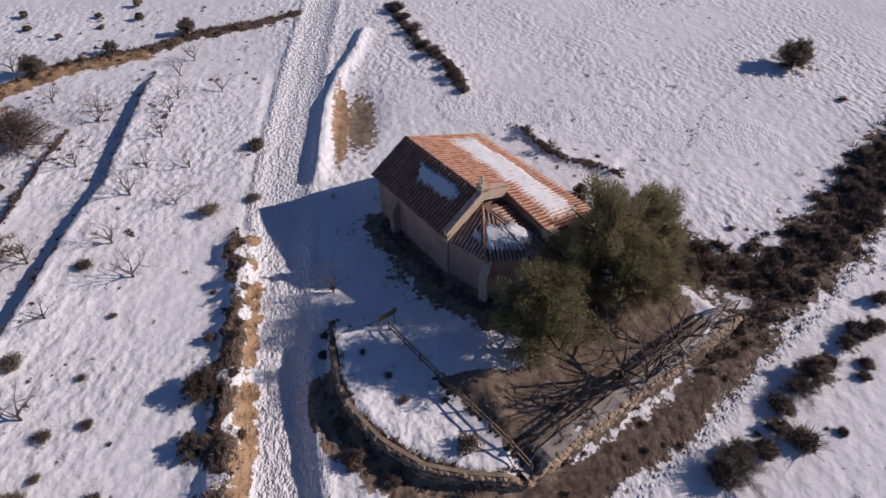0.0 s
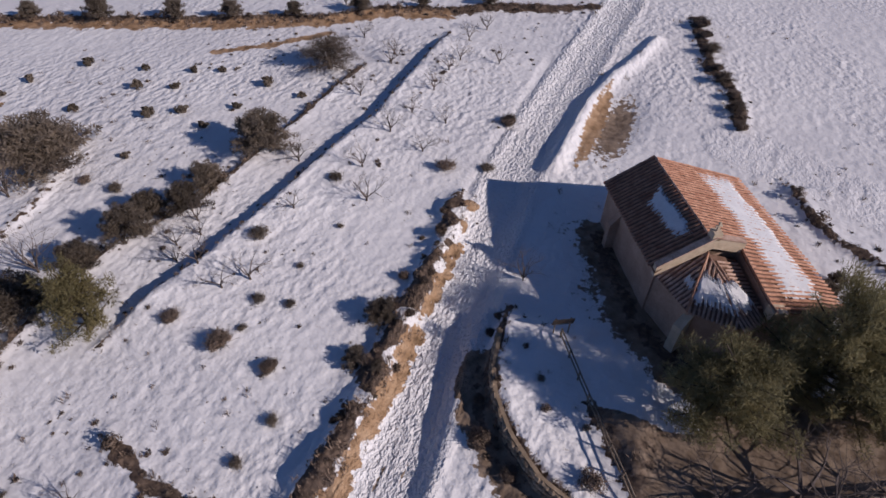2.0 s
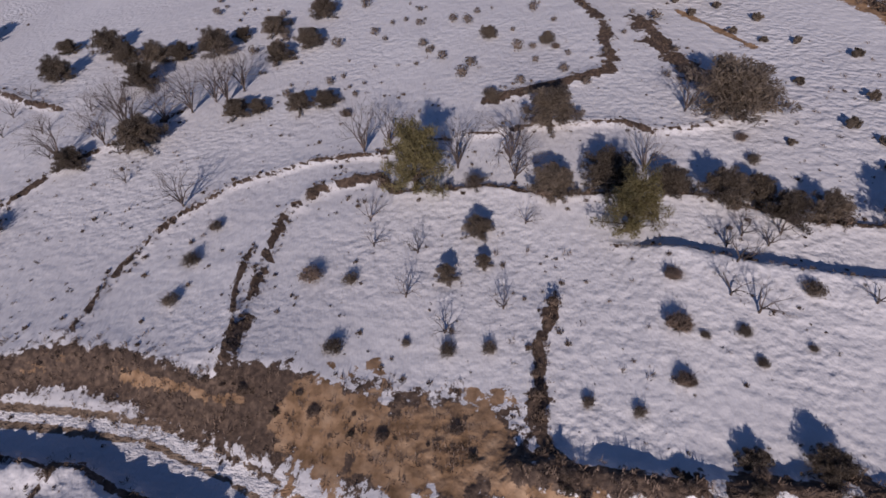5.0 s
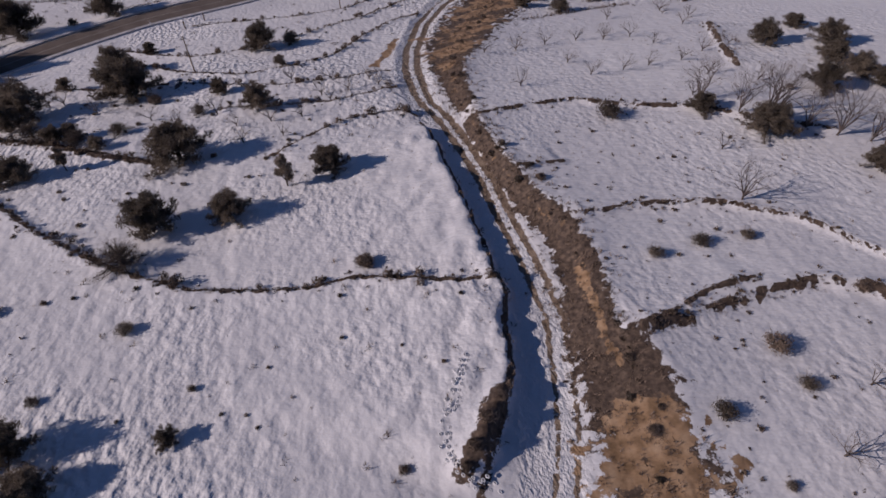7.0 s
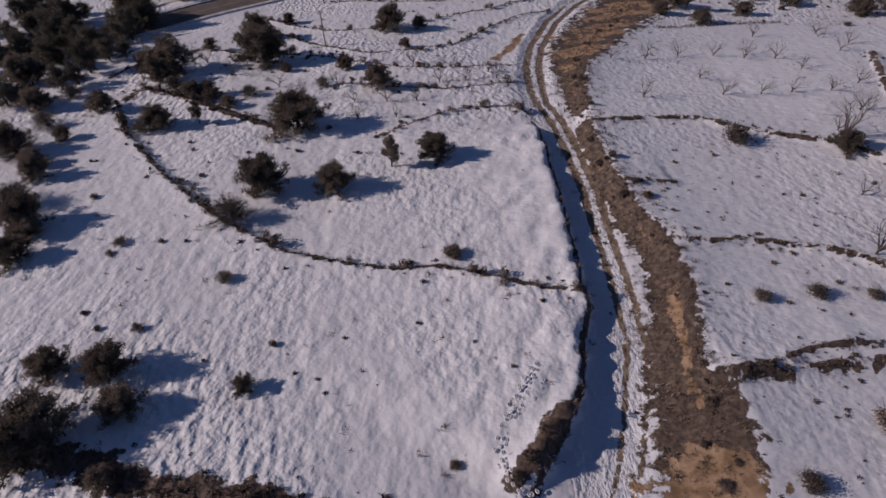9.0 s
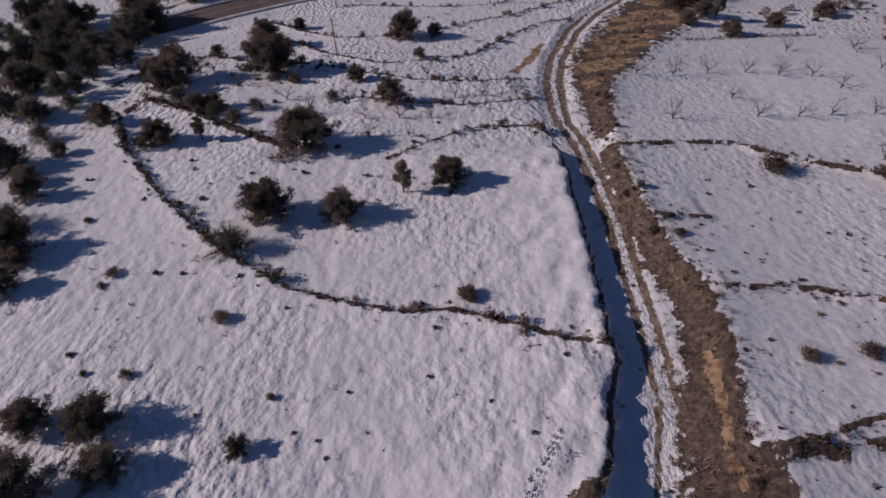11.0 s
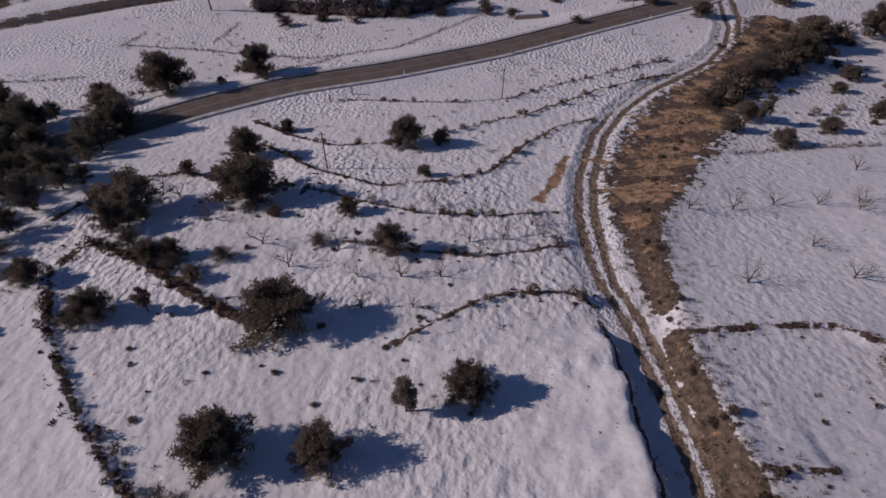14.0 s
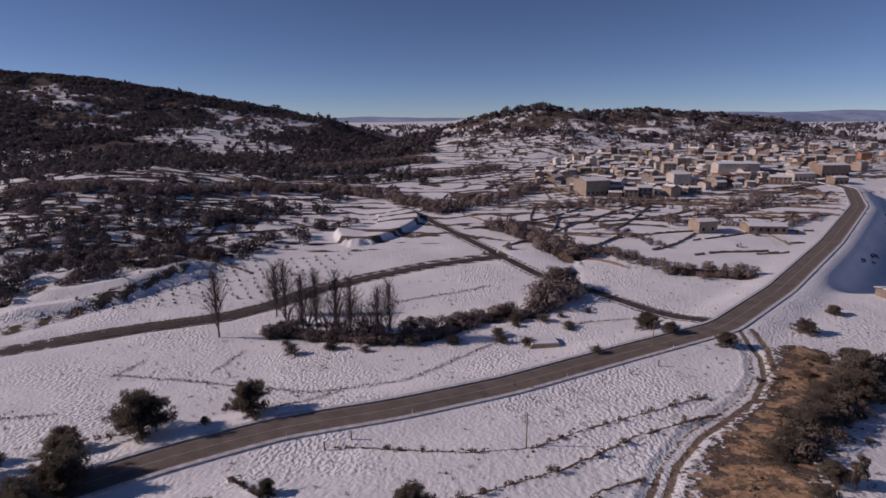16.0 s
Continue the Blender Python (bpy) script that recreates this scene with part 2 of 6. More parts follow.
# field edges: name, half width of scrub, step height (the side to the left of the line is higher), points
EDGES = [
    ("south_hedge", 1.15, 0.5, [(-40, 14), (-28.5, 10.8), (-23.3, 9.7), (-17.2, 7.6), (-11.9, 6.9), (-6.5, 5.2), (-1.4, 4.5), (2.7, 4.8)]),
    ("field_wall_west", 0.32, -0.5, [(-44, 64), (-38.8, 54.8), (-31.4, 45.7), (-25.7, 39.9), (-21, 35.6), (-14.3, 31), (-7.7, 28.7), (-3.5, 27.7), (0.7, 27.9), (4.9, 26.4), (8.9, 24.7), (13.1, 23.8)]),
    ("field_wall_mid", 0.35, -0.4, [(-6, 52), (2.2, 57.7), (5.8, 58.7), (10.8, 58.6), (13.3, 56.9)]),
    ("terrace_a", 0.42, -0.5, [(-29.5, 97.9), (-20.1, 88.3), (-9.9, 82.3), (-2.6, 83.4), (5.1, 86.6), (11.2, 96.5), (18, 104.2), (24.5, 107.6)]),
    ("terrace_b", 0.35, -0.5, [(-20.2, 82.3), (-12.1, 77.7), (-3.8, 74.2), (5.3, 73.4), (12.6, 74.5)]),
    ("terrace_c", 0.4, -0.5, [(-13.2, 68.4), (-5.8, 66.3), (2.7, 64.9), (7.9, 65.7), (12.2, 67)]),
    ("terrace_d", 0.42, -0.5, [(-35.1, 109.8), (-27.1, 102.3), (-18.7, 97.5), (-9.9, 98.3), (1, 103.7), (14.2, 110.5), (27.8, 120.9), (46.4, 130.1)]),
    ("terrace_g", 0.3, -0.4, [(-21.5, 119.2), (-10.5, 117.5), (0.3, 116.4), (11, 117.8), (20, 123.8), (33, 130), (46.8, 136.8)]),
    ("terrace_e", 0.6, -0.4, [(-49.7, 74.6), (-47.7, 79.9), (-43.9, 86.3), (-38.4, 87.9), (-29.5, 83.3), (-21.9, 83.1)]),
    ("terrace_f", 0.8, -0.4, [(-43.1, 65.1), (-42, 68.9), (-36, 65.9), (-29.7, 61.6), (-23.6, 57.3), (-19.2, 54.8)]),
    ("east_wall_a", 0.32, 0.4, [(20, 52), (27.8, 53), (33.8, 53.4), (39.8, 49.6), (48.8, 46.4), (53.7, 40.9), (61.1, 36.4)]),
    ("east_wall_b", 0.28, 0.3, [(19.1, 39.4), (22.7, 38.8), (26, 39.1)]),
    ("east_wall_c", 0.26, 0.4, [(21, 29.4), (25.8, 29.5), (31.6, 29.6), (38.7, 27.9), (44.6, 23.2), (48.5, 15), (49.7, 7.3)]),
    ("east_scrub", 0.6, 0.5, [(20, 14.4), (22.6, 14.6), (27.6, 15), (32.6, 15.6), (39.2, 16), (43.4, 13.8), (45.8, 7.5)]),
    ("east_scrub_c", 0.32, 0.2, [(20.9, 14.7), (24.1, 15.1), (29.3, 17.1), (34.1, 17.6)]),
    ("short_wall", 0.55, 0.2, [(15.8, -9.7), (19.1, -8.9), (24.1, -9), (29.6, -10.3)]),
    ("pine_row", 0.4, -0.5, [(45.8, 7.5), (42.7, 5.5), (43.4, -4.6), (41.6, -10), (42.3, -18.6), (41.8, -24.9), (39.1, -30.3), (38, -61)]),
    ("long_wall", 0.16, -1.15, [(35.2, -15.3), (34.7, -20.3), (33.5, -24.9), (32.4, -33.2), (31.8, -42.5), (30.5, -51.2), (31, -59.3), (31.2, -74.8)]),
    ("east_wall_d", 0.28, 0.4, [(49.9, 8.7), (52.4, -0.3), (53.7, -9.1), (54.2, -17.5), (52.3, -21.2), (53.5, -26.4), (55.5, -30.8)]),
    ("east_scrub_b", 1.0, 0.3, [(59.7, -3.1), (62.8, -11.7), (66.2, -17.9), (80.5, -17.7), (88.1, -14.8)]),
    ("east_hedge", 1.6, 0.3, [(81.2, -22.6), (70.3, -25), (63.1, -28.3), (59, -30.4)]),
    ("east_wall_e", 0.4, 0.5, [(70.7, 76.2), (64.6, 64.8), (61, 55.4)]),
    ("far_south_scrub", 1.1, 0.5, [(118, -44), (94, -53), (70, -62), (48.7, -71.8), (43, -77.7), (33.7, -80.6), (29.2, -84.4), (19.3, -88), (14.6, -91.5)]),
    ("pit_hedge", 0.8, 0.3, [(-0.2, -93.1), (-3.4, -78.9), (-7.2, -71.8), (-7.8, -65.9)]),
    ("gully_bank", 1.5, 0.0, [(-19.5, -23.8), (-24.6, -27.2), (-29.8, -29.4), (-36.7, -33.9), (-44.0, -39.0)]),
    ("gully_scrub", 3.0, 0.0, [(-22.5, -36), (-25.0, -32.0), (-29.5, -31.4), (-36.0, -35.2), (-43.5, -40.2), (-50.9, -46.0), (-70, -60)]),
    ("garden_edge", 0.25, 1.25, [(7.9, -31.2), (7.2, -24.7), (5.7, -22), (3.5, -19.8), (-1.6, -17.3), (-5.1, -17.3)]),
    ("yard_wall_line", 0.4, 1.5, [(-4.6, -16.9), (-8.0, -18.9), (-13.7, -21.8), (-19.0, -24.6), (-24.2, -27.4)]),
    ("yard_scrub", 0.35, 0.5, [(-12.6, -57), (-14.5, -52.5), (-16.2, -49.9), (-18.9, -48.5), (-21.2, -46.6)]),
]
SIDE_ROAD = [(-190, 120), (-150, 145), (-115.1, 166.1), (-105.9, 172.8), (-89.1, 183), (-68.9, 192.1), (-58.7, 202.3), (-48, 216.8), (-32.5, 228.3), (-10.8, 240.9), (15.5, 250.6)]
CROSS_ROAD = [(-30, 350), (-7.8, 301.6), (9.5, 264.4), (27.7, 228.3), (43.5, 211.1), (55.1, 192), (66.2, 180.4)]
VALLEY_LINES = [
    (2.6, [(-50.9, 179), (-37.8, 176), (-18.2, 173.3), (-8.1, 174.9), (5.7, 187), (20.3, 190.7), (30.2, 203.6), (40.2, 230.7)]),
    (0.5, [(-100, 129), (-86.2, 130.3), (-77, 132)]),
    (0.5, [(-77.7, 150.9), (-59.8, 147.8), (-39.7, 142.9), (-29.9, 141.2), (-11.7, 146.9), (-2.3, 157.4), (7.6, 168.3)]),
    (1.6, [(-142.1, 199.8), (-131.6, 224.1), (-103.9, 242.4)]),
    (1.6, [(-125.3, 178.8), (-116.1, 192.2), (-98.1, 229.7)]),
    (0.8, [(-19.9, 203.2), (-2.3, 210.5), (11, 217.9)]),
    (0.6, [(28.6, 181.7), (46.5, 185.3)]),
    (0.45, [(-75.3, 160), (-76, 155), (-77.2, 150.2)]), (0.45, [(-53.7, 166.3), (-54.8, 159), (-56.1, 151.9)]), (0.5, [(-44.8, 135), (-37, 133.3), (-30.6, 136.1), (-25, 141.8)]), (0.5, [(40.2, 90.1), (46.3, 91.6), (54.4, 93.5), (66, 95)]),
    (3.5, [(16.6, 299.7), (32.3, 276.9), (42.7, 243.5), (56.9, 257.2)]),
    (3.0, [(75.9, 229.7), (90, 226), (100.6, 223.7)]),
]
PIT_RIM = [(9.4, -50), (9.2, -56), (8.9, -64), (7.6, -71), (5.2, -78), (4.0, -84)]
EARTH_PATCHES = [(1.5, [(100, -49), (84, -55.5), (66, -62.5), (57, -66.5), (48.7, -70.8), (43, -76.5), (34, -79.5)]), (0.8, [(84, -28.5), (79, -32), (73, -36)]), (0.9, [(58, -57), (52, -62), (47, -68)]), (0.95, [(11, 78), (12.7, 81.4), (15.2, 86.5), (17, 92)]), (0.6, [(7.6, 3.5), (7.9, -1.5)]), (0.4, [(20.4, 23), (19.6, 18.5), (18.8, 15), (18.9, 12.5)])]
FOOTPATH = [(-5, -12), (-11.1, -15.9), (-17.5, -19.2), (-24.3, -24.2), (-31.5, -28.3), (-43, -36.5), (-60, -48)]

# ---------------------------------------------------------------- terrain
PROFILE_Y = [-400, -100, -60, -20, -8, 0, 9, 20, 30, 47, 67, 81, 100, 120, 170, 210, 260, 330, 420, 520, 700, 5000]
PROFILE_Z = [20, 5, 3.6, 2.5, 1.2, 0, -1.2, -2.3, -3.4, -4.7, -7.5, -10.3, -14.6, -17.6, -20.5, -20.5, -17, -14, -11, -8, -4, -2]
# distant swells: x, y, height, half width x, half width y
SWELLS = [(-300, 3700, 34, 900, 500), (1500, 4300, 75, 1500, 500), (-1800, 2600, 120, 800, 600)]
# ridges: crest y, where the front slope begins, and the crest's x and z
RIDGES = [
    (938, 470, [-2500, -1100, -710, -577, -358, -287, -200, -155, -111, -60], [140, 120, 109, 99, 63, 49, 31, 14, -3, -14]),
    (838, 575, [-120, -70, -28, 21, 76, 123, 202, 272, 334, 389, 468, 525, 600], [-9, 6, 17, 31, 44, 50, 39, 43, 38, 35, 25, 5, -6]),
]
# snow clearings on the wooded hill: x, y, half widths
CLEARINGS = [(-575, 845, 45, 40), (-505, 790, 35, 25), (-420, 712, 50, 16), (-300, 705, 50, 60), (-268, 810, 60, 90), (-225, 630, 55, 55), (-258, 665, 45, 45)]
# banks and cuts: height, how far the raised ground reaches back, line (higher on its left)
CUTS = [
    (2.6, 30, [(-60, 312), (-57, 298), (-55, 284), (-51, 273), (-44, 267), (-36, 271), (-28, 282), (-21.5, 298), (-18.5, 312), (-20, 326), (-27, 338), (-41, 352)]),
    (3.4, 14, [(-142, 199), (-113, 211), (-96, 231), (-90, 245)]),
    (3.2, 9, [(-140, 181), (-132, 187), (-112, 200), (-103, 216), (-92, 228), (-86, 240)]),
    (2.6, 8, [(-154, 215), (-133, 222), (-120, 231), (-108, 240), (-106, 252)]),
]


def interp(v, xs, ys):
    return sum(np.interp(v + o, xs, ys) for o in (-6, -3, 0, 3, 6)) / 5


def base_z(x, y):
    z = interp(y, PROFILE_Y, PROFILE_Z) + 0.015 * np.clip(x, -60, 60)
    for hx, hy, h, wx, wy in SWELLS:
        z = z + h * np.exp(-((x - hx) / wx) ** 2 - ((y - hy) / wy) ** 2)
    for crest, foot, xs, zs in RIDGES:
        top = np.interp(x, xs, zs) + 2 * fbm(x, y, 150, 8)
        rise = np.clip((y - foot - 14 * fbm(x, y, 260, 9)) / (crest - foot), 0, 1) ** 1.25
        z = z + np.maximum(0, top - z) * rise * (1 - step((y - crest) / 700.0))
    # wooded swell and bank west of the valley
    return z + 16 * np.exp(-((x + 230) / 95) ** 2 - ((y - 400) / 110) ** 2) + 5 * np.exp(-((x + 170) / 60) ** 2 - ((y - 285) / 50) ** 2)


def fbm(x, y, scale, seed):
    """Smooth unevenness of about -1 to 1, made of crossed waves."""
    rg = np.random.default_rng(seed)
    z = 0
    for k in range(9):
        f = 6.283 / scale * (1.0 + 0.45 * k)
        a, p, q = rg.uniform(0, 6.28), rg.uniform(0, 6.28), rg.uniform(0, 6.28)
        z = z + np.sin(f * (x * np.cos(a) + y * np.sin(a)) + p + 1.3 * np.sin(f * 0.6 * (y * np.cos(a) - x * np.sin(a)) + q)) / (1 + 0.3 * k)
    return z / 3.0


def step(v):
    v = np.clip(v, 0, 1)
    return v * v * (3 - 2 * v)


def near_line(x, y, pts, reach):
    """For points near a polyline: their index, distance, signed side (+ left), and length along it (0 to 1)."""
    p = np.array(pts, float)
    lo, hi = p.min(0) - reach, p.max(0) + reach
    idx = np.nonzero((x > lo[0]) & (x < hi[0]) & (y > lo[1]) & (y < hi[1]))[0]
    q = np.stack([x[idx], y[idx]], 1)
    best, side, along = np.full(len(idx), 1e9), np.ones(len(idx)), np.zeros(len(idx))
    seg = np.linalg.norm(np.diff(p, axis=0), axis=1)
    start = np.concatenate([[0], np.cumsum(seg)])
    for i in range(len(seg)):
        d = (p[i + 1] - p[i]) / seg[i]
        r = q - p[i]
        t = np.clip(r @ d, 0, seg[i])
        e = r - t[:, None] * d
        dist = np.hypot(e[:, 0], e[:, 1])
        k = dist < best
        best[k] = dist[k]
        side[k] = np.sign(d[0] * r[k, 1] - d[1] * r[k, 0])
        along[k] = (start[i] + t[k]) / start[-1]
    return idx, best, side, along


def shape_ground(x, y, masks=False):
    """Height of the ground at x, y (flat arrays), and the cover masks."""
    z = base_z(x, y)
    mud, scrub, earth = (np.full(len(x), -0.6) for _ in range(3))
    trod = np.zeros(len(x))
    wob = fbm(x, y, 7.0, 3)

    def put(mask, idx, v):
        mask[idx] = np.maximum(mask[idx], v)

    for name, half, h, pts in EDGES:
        i, d, s, a = near_line(x, y, pts, 14)
        d = np.abs(d + (0.16 + 0.25 * half) * fbm(x[i], y[i], 3.1, 19) * (half < 2))
        sd, end = d * s * np.sign(h or 1), step(np.minimum(a, 1 - a) * 12)
        if h:
            z[i] += abs(h) * step((sd + 0.5) / 1.0) * np.exp(-np.maximum(sd, 0) / (4.0 if abs(h) < 1 else 8.0)) * end
        z[i] += 0.22 * np.exp(-(d / (half + 0.15)) ** 2)
        gap = (0.75 if name == "east_scrub" else 0.4) * step(fbm(x[i], y[i], 5.5, 29) * 1.8) if name[:4] == "east" else 0
        put(scrub, i, 1.1 - 0.62 * d / (half * (1 + 0.55 * wob[i])) - gap)
    # lane: sunken, rutted, with a bank each side
    i, d, s, a = near_line(x, y, LANE, 14)
    z[i] -= (0.35 + 0.6 * np.exp(-((y[i] + 23) / 9) ** 2)) * (1 - step((d - 1.4) / 1.5))
    off = 1.35 * step((y[i] + 2) / 12) * step((66 - y[i]) / 14)
    upper = step((y[i] - 58) / 14)
    rut = np.exp(-((np.abs(d * s + off) - 0.72 - 0.25 * upper) / (0.3 + 0.16 * upper)) ** 2) * np.where(d * s > 0, 1 - 0.7 * step((y[i] - 103) / 10), 1)
    z[i] -= 0.10 * rut
    trod[i] = np.maximum(trod[i], (1 - step((d - 1.9 - 0.9 * step((-y[i] - 8) / 8) - 0.9 * upper) / 0.8)) * (0.45 + 0.55 * step((-y[i] - 2) / 8)))
    put(mud, i, 0.85 * rut - 0.05 + 0.35 * step((y[i] - 5) / 40) - 0.6 * step((-12 - y[i]) / 10))
    put(mud, i, 0.92 * rut * upper - 0.1 + 0.1 * wob[i])
    i, d, s, a = near_line(x, y, LANE_WEST, 16)
    sd, end = d * s + 0.5 * fbm(x[i], y[i], 5, 25) + 0.24 * fbm(x[i], y[i], 3.1, 26), step(np.minimum(a, 1 - a) * 14)
    z[i] += (1.2 + 0.3 * fbm(x[i], y[i], 7, 27)) * step((sd + 0.35) / 0.7) * np.exp(-np.maximum(sd, 0) / 9.0) * end
    put(scrub, i, 0.85 - 1.2 * d)
    # earth bank east of the lane
    i, d, s, a = near_line(x, y, BANK, 22)
    sd = -d * s
    wide = np.interp(y[i], [p[1] for p in BANK], BANK_WIDE)
    z[i] += 1.5 * step((sd + wide) / (2 * wide)) * np.exp(-np.maximum(sd - wide, 0) / 9.0) * step(np.minimum(a, 1 - a) * 10)
    k = 1.15 - 0.62 * d / (wide * (1 + 0.22 * wob[i] + 0.28 * fbm(x[i], y[i], 3.2, 22))) - 1.4 * np.exp(-((y[i] - 54) / 1.1) ** 2)
    north = step((y[i] - 64) / 12)
    put(scrub, i, k + 0.08 * north)
    put(earth, i, k - 0.1 + 0.1 * wob[i] + 0.55 * fbm(x[i], y[i], 8, 23) * (1 - 0.65 * step((y[i] - 8) / 4) * step((66 - y[i]) / 10)) - 0.62 * step((y[i] - 8) / 3) + 0.42 * north + 0.45 * north * fbm(x[i], y[i], 17, 44) - 0.15 * step((-y[i] - 4) / 4))
    i, d, s, a = near_line(x, y, BANK_SOUTH, 14)
    sd = d * s + 0.5 * fbm(x[i], y[i], 6.5, 16)
    gap = 0.8 * step(fbm(x[i], y[i], 9, 28) * 2.2 - 0.5)
    z[i] += (1.0 + 0.35 * fbm(x[i], y[i], 6, 18)) * np.exp(-((sd - 0.35) / 1.15) ** 2)
    put(scrub, i, 1.0 - 0.62 * np.abs(sd - 0.3) / (1.25 + 0.5 * wob[i]) - gap)
    put(earth, i, 0.98 - 0.62 * np.abs(sd + 1.0) / (0.7 + 0.2 * wob[i]) - 0.6 * gap)
    # worn yard of the chapel and the dug pit
    inner = ((x - 3.0) * -10.8 + (y + 28.4) * -7.9) / 13.4
    above = (x + 4.6) * 0.473 - (y + 16.9) * 0.883
    yard = step(inner / 1.5 + 0.6) * step(above + 0.2) * step((x + 22.5) / 3) * step((y + 33.5) / 3)
    yard = yard * (1 - step((x + 7.5) / 1.5) * step((-24.6 - y + 0.3 * wob) / 1.2))
    mud = np.maximum(mud, yard * 1.35 - 0.45 + 0.12 * wob)
    scrub = np.where(yard > 0.3, np.clip(np.minimum(scrub, 0.3) + 0, 0.12 + 0.3 * wob + 0.5 * np.exp(-(inner / 2.0) ** 2), None), scrub)
    i, d, s, a = near_line(x, y, [(-6, -15.6), (-14.8, -19.6), (-25.0, -25.8)], 6)
    put(scrub, i, 1.05 - 0.62 * d / (1.7 + 0.5 * wob[i]))
    i, d, s, a = near_line(x, y, [(3.4, -42.2), (-1.4, -33.9), (-4.6, -30.6), (-9.5, -29.5)], 5)
    put(mud, i, 1.15 - 0.6 * d / (2.0 + 0.8 * wob[i]))
    put(scrub, i, 0.75 - 0.6 * d / (1.5 + 0.9 * wob[i]))
    i, d, s, a = near_line(x, y, [(75.1, 174), (73, 163.1), (67.6, 150.8), (65.3, 143.6)], 5)
    put(mud, i, 1.0 - 0.6 * d / (0.9 + 0.3 * wob[i]))
    i, d, s, a = near_line(x, y, [(9.4, 12.4), (7.4, 10.1), (5.2, 7.6)], 5)
    z[i] += 0.5 * np.exp(-(d / 0.7) ** 2)
    put(scrub, i, 1.1 - 0.6 * d / (0.7 + 0.25 * wob[i]))
    i, d, s, a = near_line(x, y, [(8.3, -25), (7.0, -21.6), (4.6, -19.0), (1.0, -17.0), (-3.0, -15.8), (-7.0, -16.6)], 5)
    put(scrub, i, 0.7 - 0.6 * d / (0.6 + 0.3 * wob[i]))
    put(mud, i, 1.12 - 0.6 * d / (1.5 + 0.5 * wob[i]))
    for hl, line in EARTH_PATCHES:
        i, d, s, a = near_line(x, y, line, 5)
        put(earth, i, 0.95 - 0.6 * d / (hl * (1 + 0.6 * wob[i])))
    i, d, s, a = near_line(x, y, PIT_RIM, 4)
    z[i] += 0.75 * np.exp(-(d / 0.8) ** 2)
    r = np.hypot((x - 7.3) / 0.9, (y + 60.5) / 8.0)
    earth = np.maximum(earth, 1.15 - 0.6 * r)
    r = np.hypot((x - 5.0) / 2.2, (y + 60.5) / 7.5)
    mud = np.maximum(mud, 1.0 - 0.55 * r)
    z -= 0.6 * np.exp(-np.hypot((x - 5.2) / 2.8, (y + 63.5) / 6.0) ** 2)
    for line, half in ((FOOTPATH, 0.7), ([(-8, -62), (-22, -56), (-38, -52)], 3.5)):
        i, d, s, a = near_line(x, y, line, half + 2)
        trod[i] = np.maximum(trod[i], 0.28 * (1 - step((d - half) / 0.8)))
    i, d, s, a = near_line(x, y, FOOTPATH, 3)
    z[i] -= 0.15 * (1 - step(d / 1.2))
    # valley: side road, brook, walls between the fields, woods and terraces further off
    i, d, s, a = near_line(x, y, SIDE_ROAD, 12)
    put(scrub, i, 0.95 - 0.4 * np.abs(d - 3.4))
    z[i] -= 0.5 * (1 - step((d - 2.5) / 4))
    i, d, s, a = near_line(x, y, CROSS_ROAD, 10)
    put(scrub, i, 0.75 - 0.45 * np.abs(d - 2.8))
    for half, pts in VALLEY_LINES:
        if half < 1:
            continue
        i, d, s, a = near_line(x, y, pts, half * 3 + 4)
        put(scrub, i, 1.05 - 0.6 * d / (half * (1 + 0.5 * wob[i])))
        z[i] += 0.8 * np.exp(-(d / (half + 1.5)) ** 2) * np.sign(s)
    far = step((y - 232 - 0.25 * np.maximum(x + 60, 0)) / 30) * step((1400 - y) / 300)
    wave = np.sin((y + 20 * fbm(x, y, 170, 12) + 0.12 * x) / 2.6) + 0.5 * fbm(x, y, 40, 13)
    scrub = np.maximum(scrub, far * (1.1 - 1.7 * np.abs(wave - 0.9)) - 0.55 * (1 - far))
    wood = fbm(x, y, 120, 14)
    left = step((-x + 20 - (y - 520) * 0.02) / 60) * (0.3 * step((y - 300) / 60) + 0.7 * step((y - 540) / 80)) * step((1500 - y) / 300)
    for cx, cy, wx, wy in CLEARINGS:
        left = left * (1 - 0.8 * np.exp(-(((x - cx) / wx) ** 2 + ((y - cy) / wy) ** 2) ** 1.5 + 0.5 * fbm(x, y, 38, 15)).clip(0, 1))
    scrub = np.maximum(scrub, left * (0.74 + 0.4 * wood) - 0.6 * (1 - left))
    right = step((y - 640) / 120) * step((x + 40) / 60) * step((1100 - y) / 200)
    scrub = np.maximum(scrub, right * (0.55 + 0.5 * wood) - 0.6 * (1 - right))
    for h, back, pts in CUTS:
        i, d, s, a = near_line(x, y, pts, back * 3)
        sd = d * s
        z[i] += h * step((sd + 0.9) / 1.8) * np.exp(-np.maximum(sd, 0) / back) * step(np.minimum(a, 1 - a) * (5 if h > 2.5 else 9))
        put(scrub, i, 0.62 - 0.3 * np.abs(sd - 1.2) + 0.3 * wob[i] - (0.35 if h > 2.5 else 0))
    # road bed
    i, d, s, a = near_line(x, y, ROAD, 130)
    p = np.array(ROAD, float)
    seg = np.linalg.norm(np.diff(p, axis=0), axis=1)
    start = np.concatenate([[0], np.cumsum(seg)]) / seg.sum()
    sd = -d * s
    z[i] -= 9.0 * step((sd - 5) / 13.0) * (1 - step((sd - 55) / 60.0)) * step((y[i] - 205) / 25) * step((430 - y[i]) / 60)
    slope = (sd > 5.2) & (sd < 62) & (y[i] > 200) & (y[i] < 445)
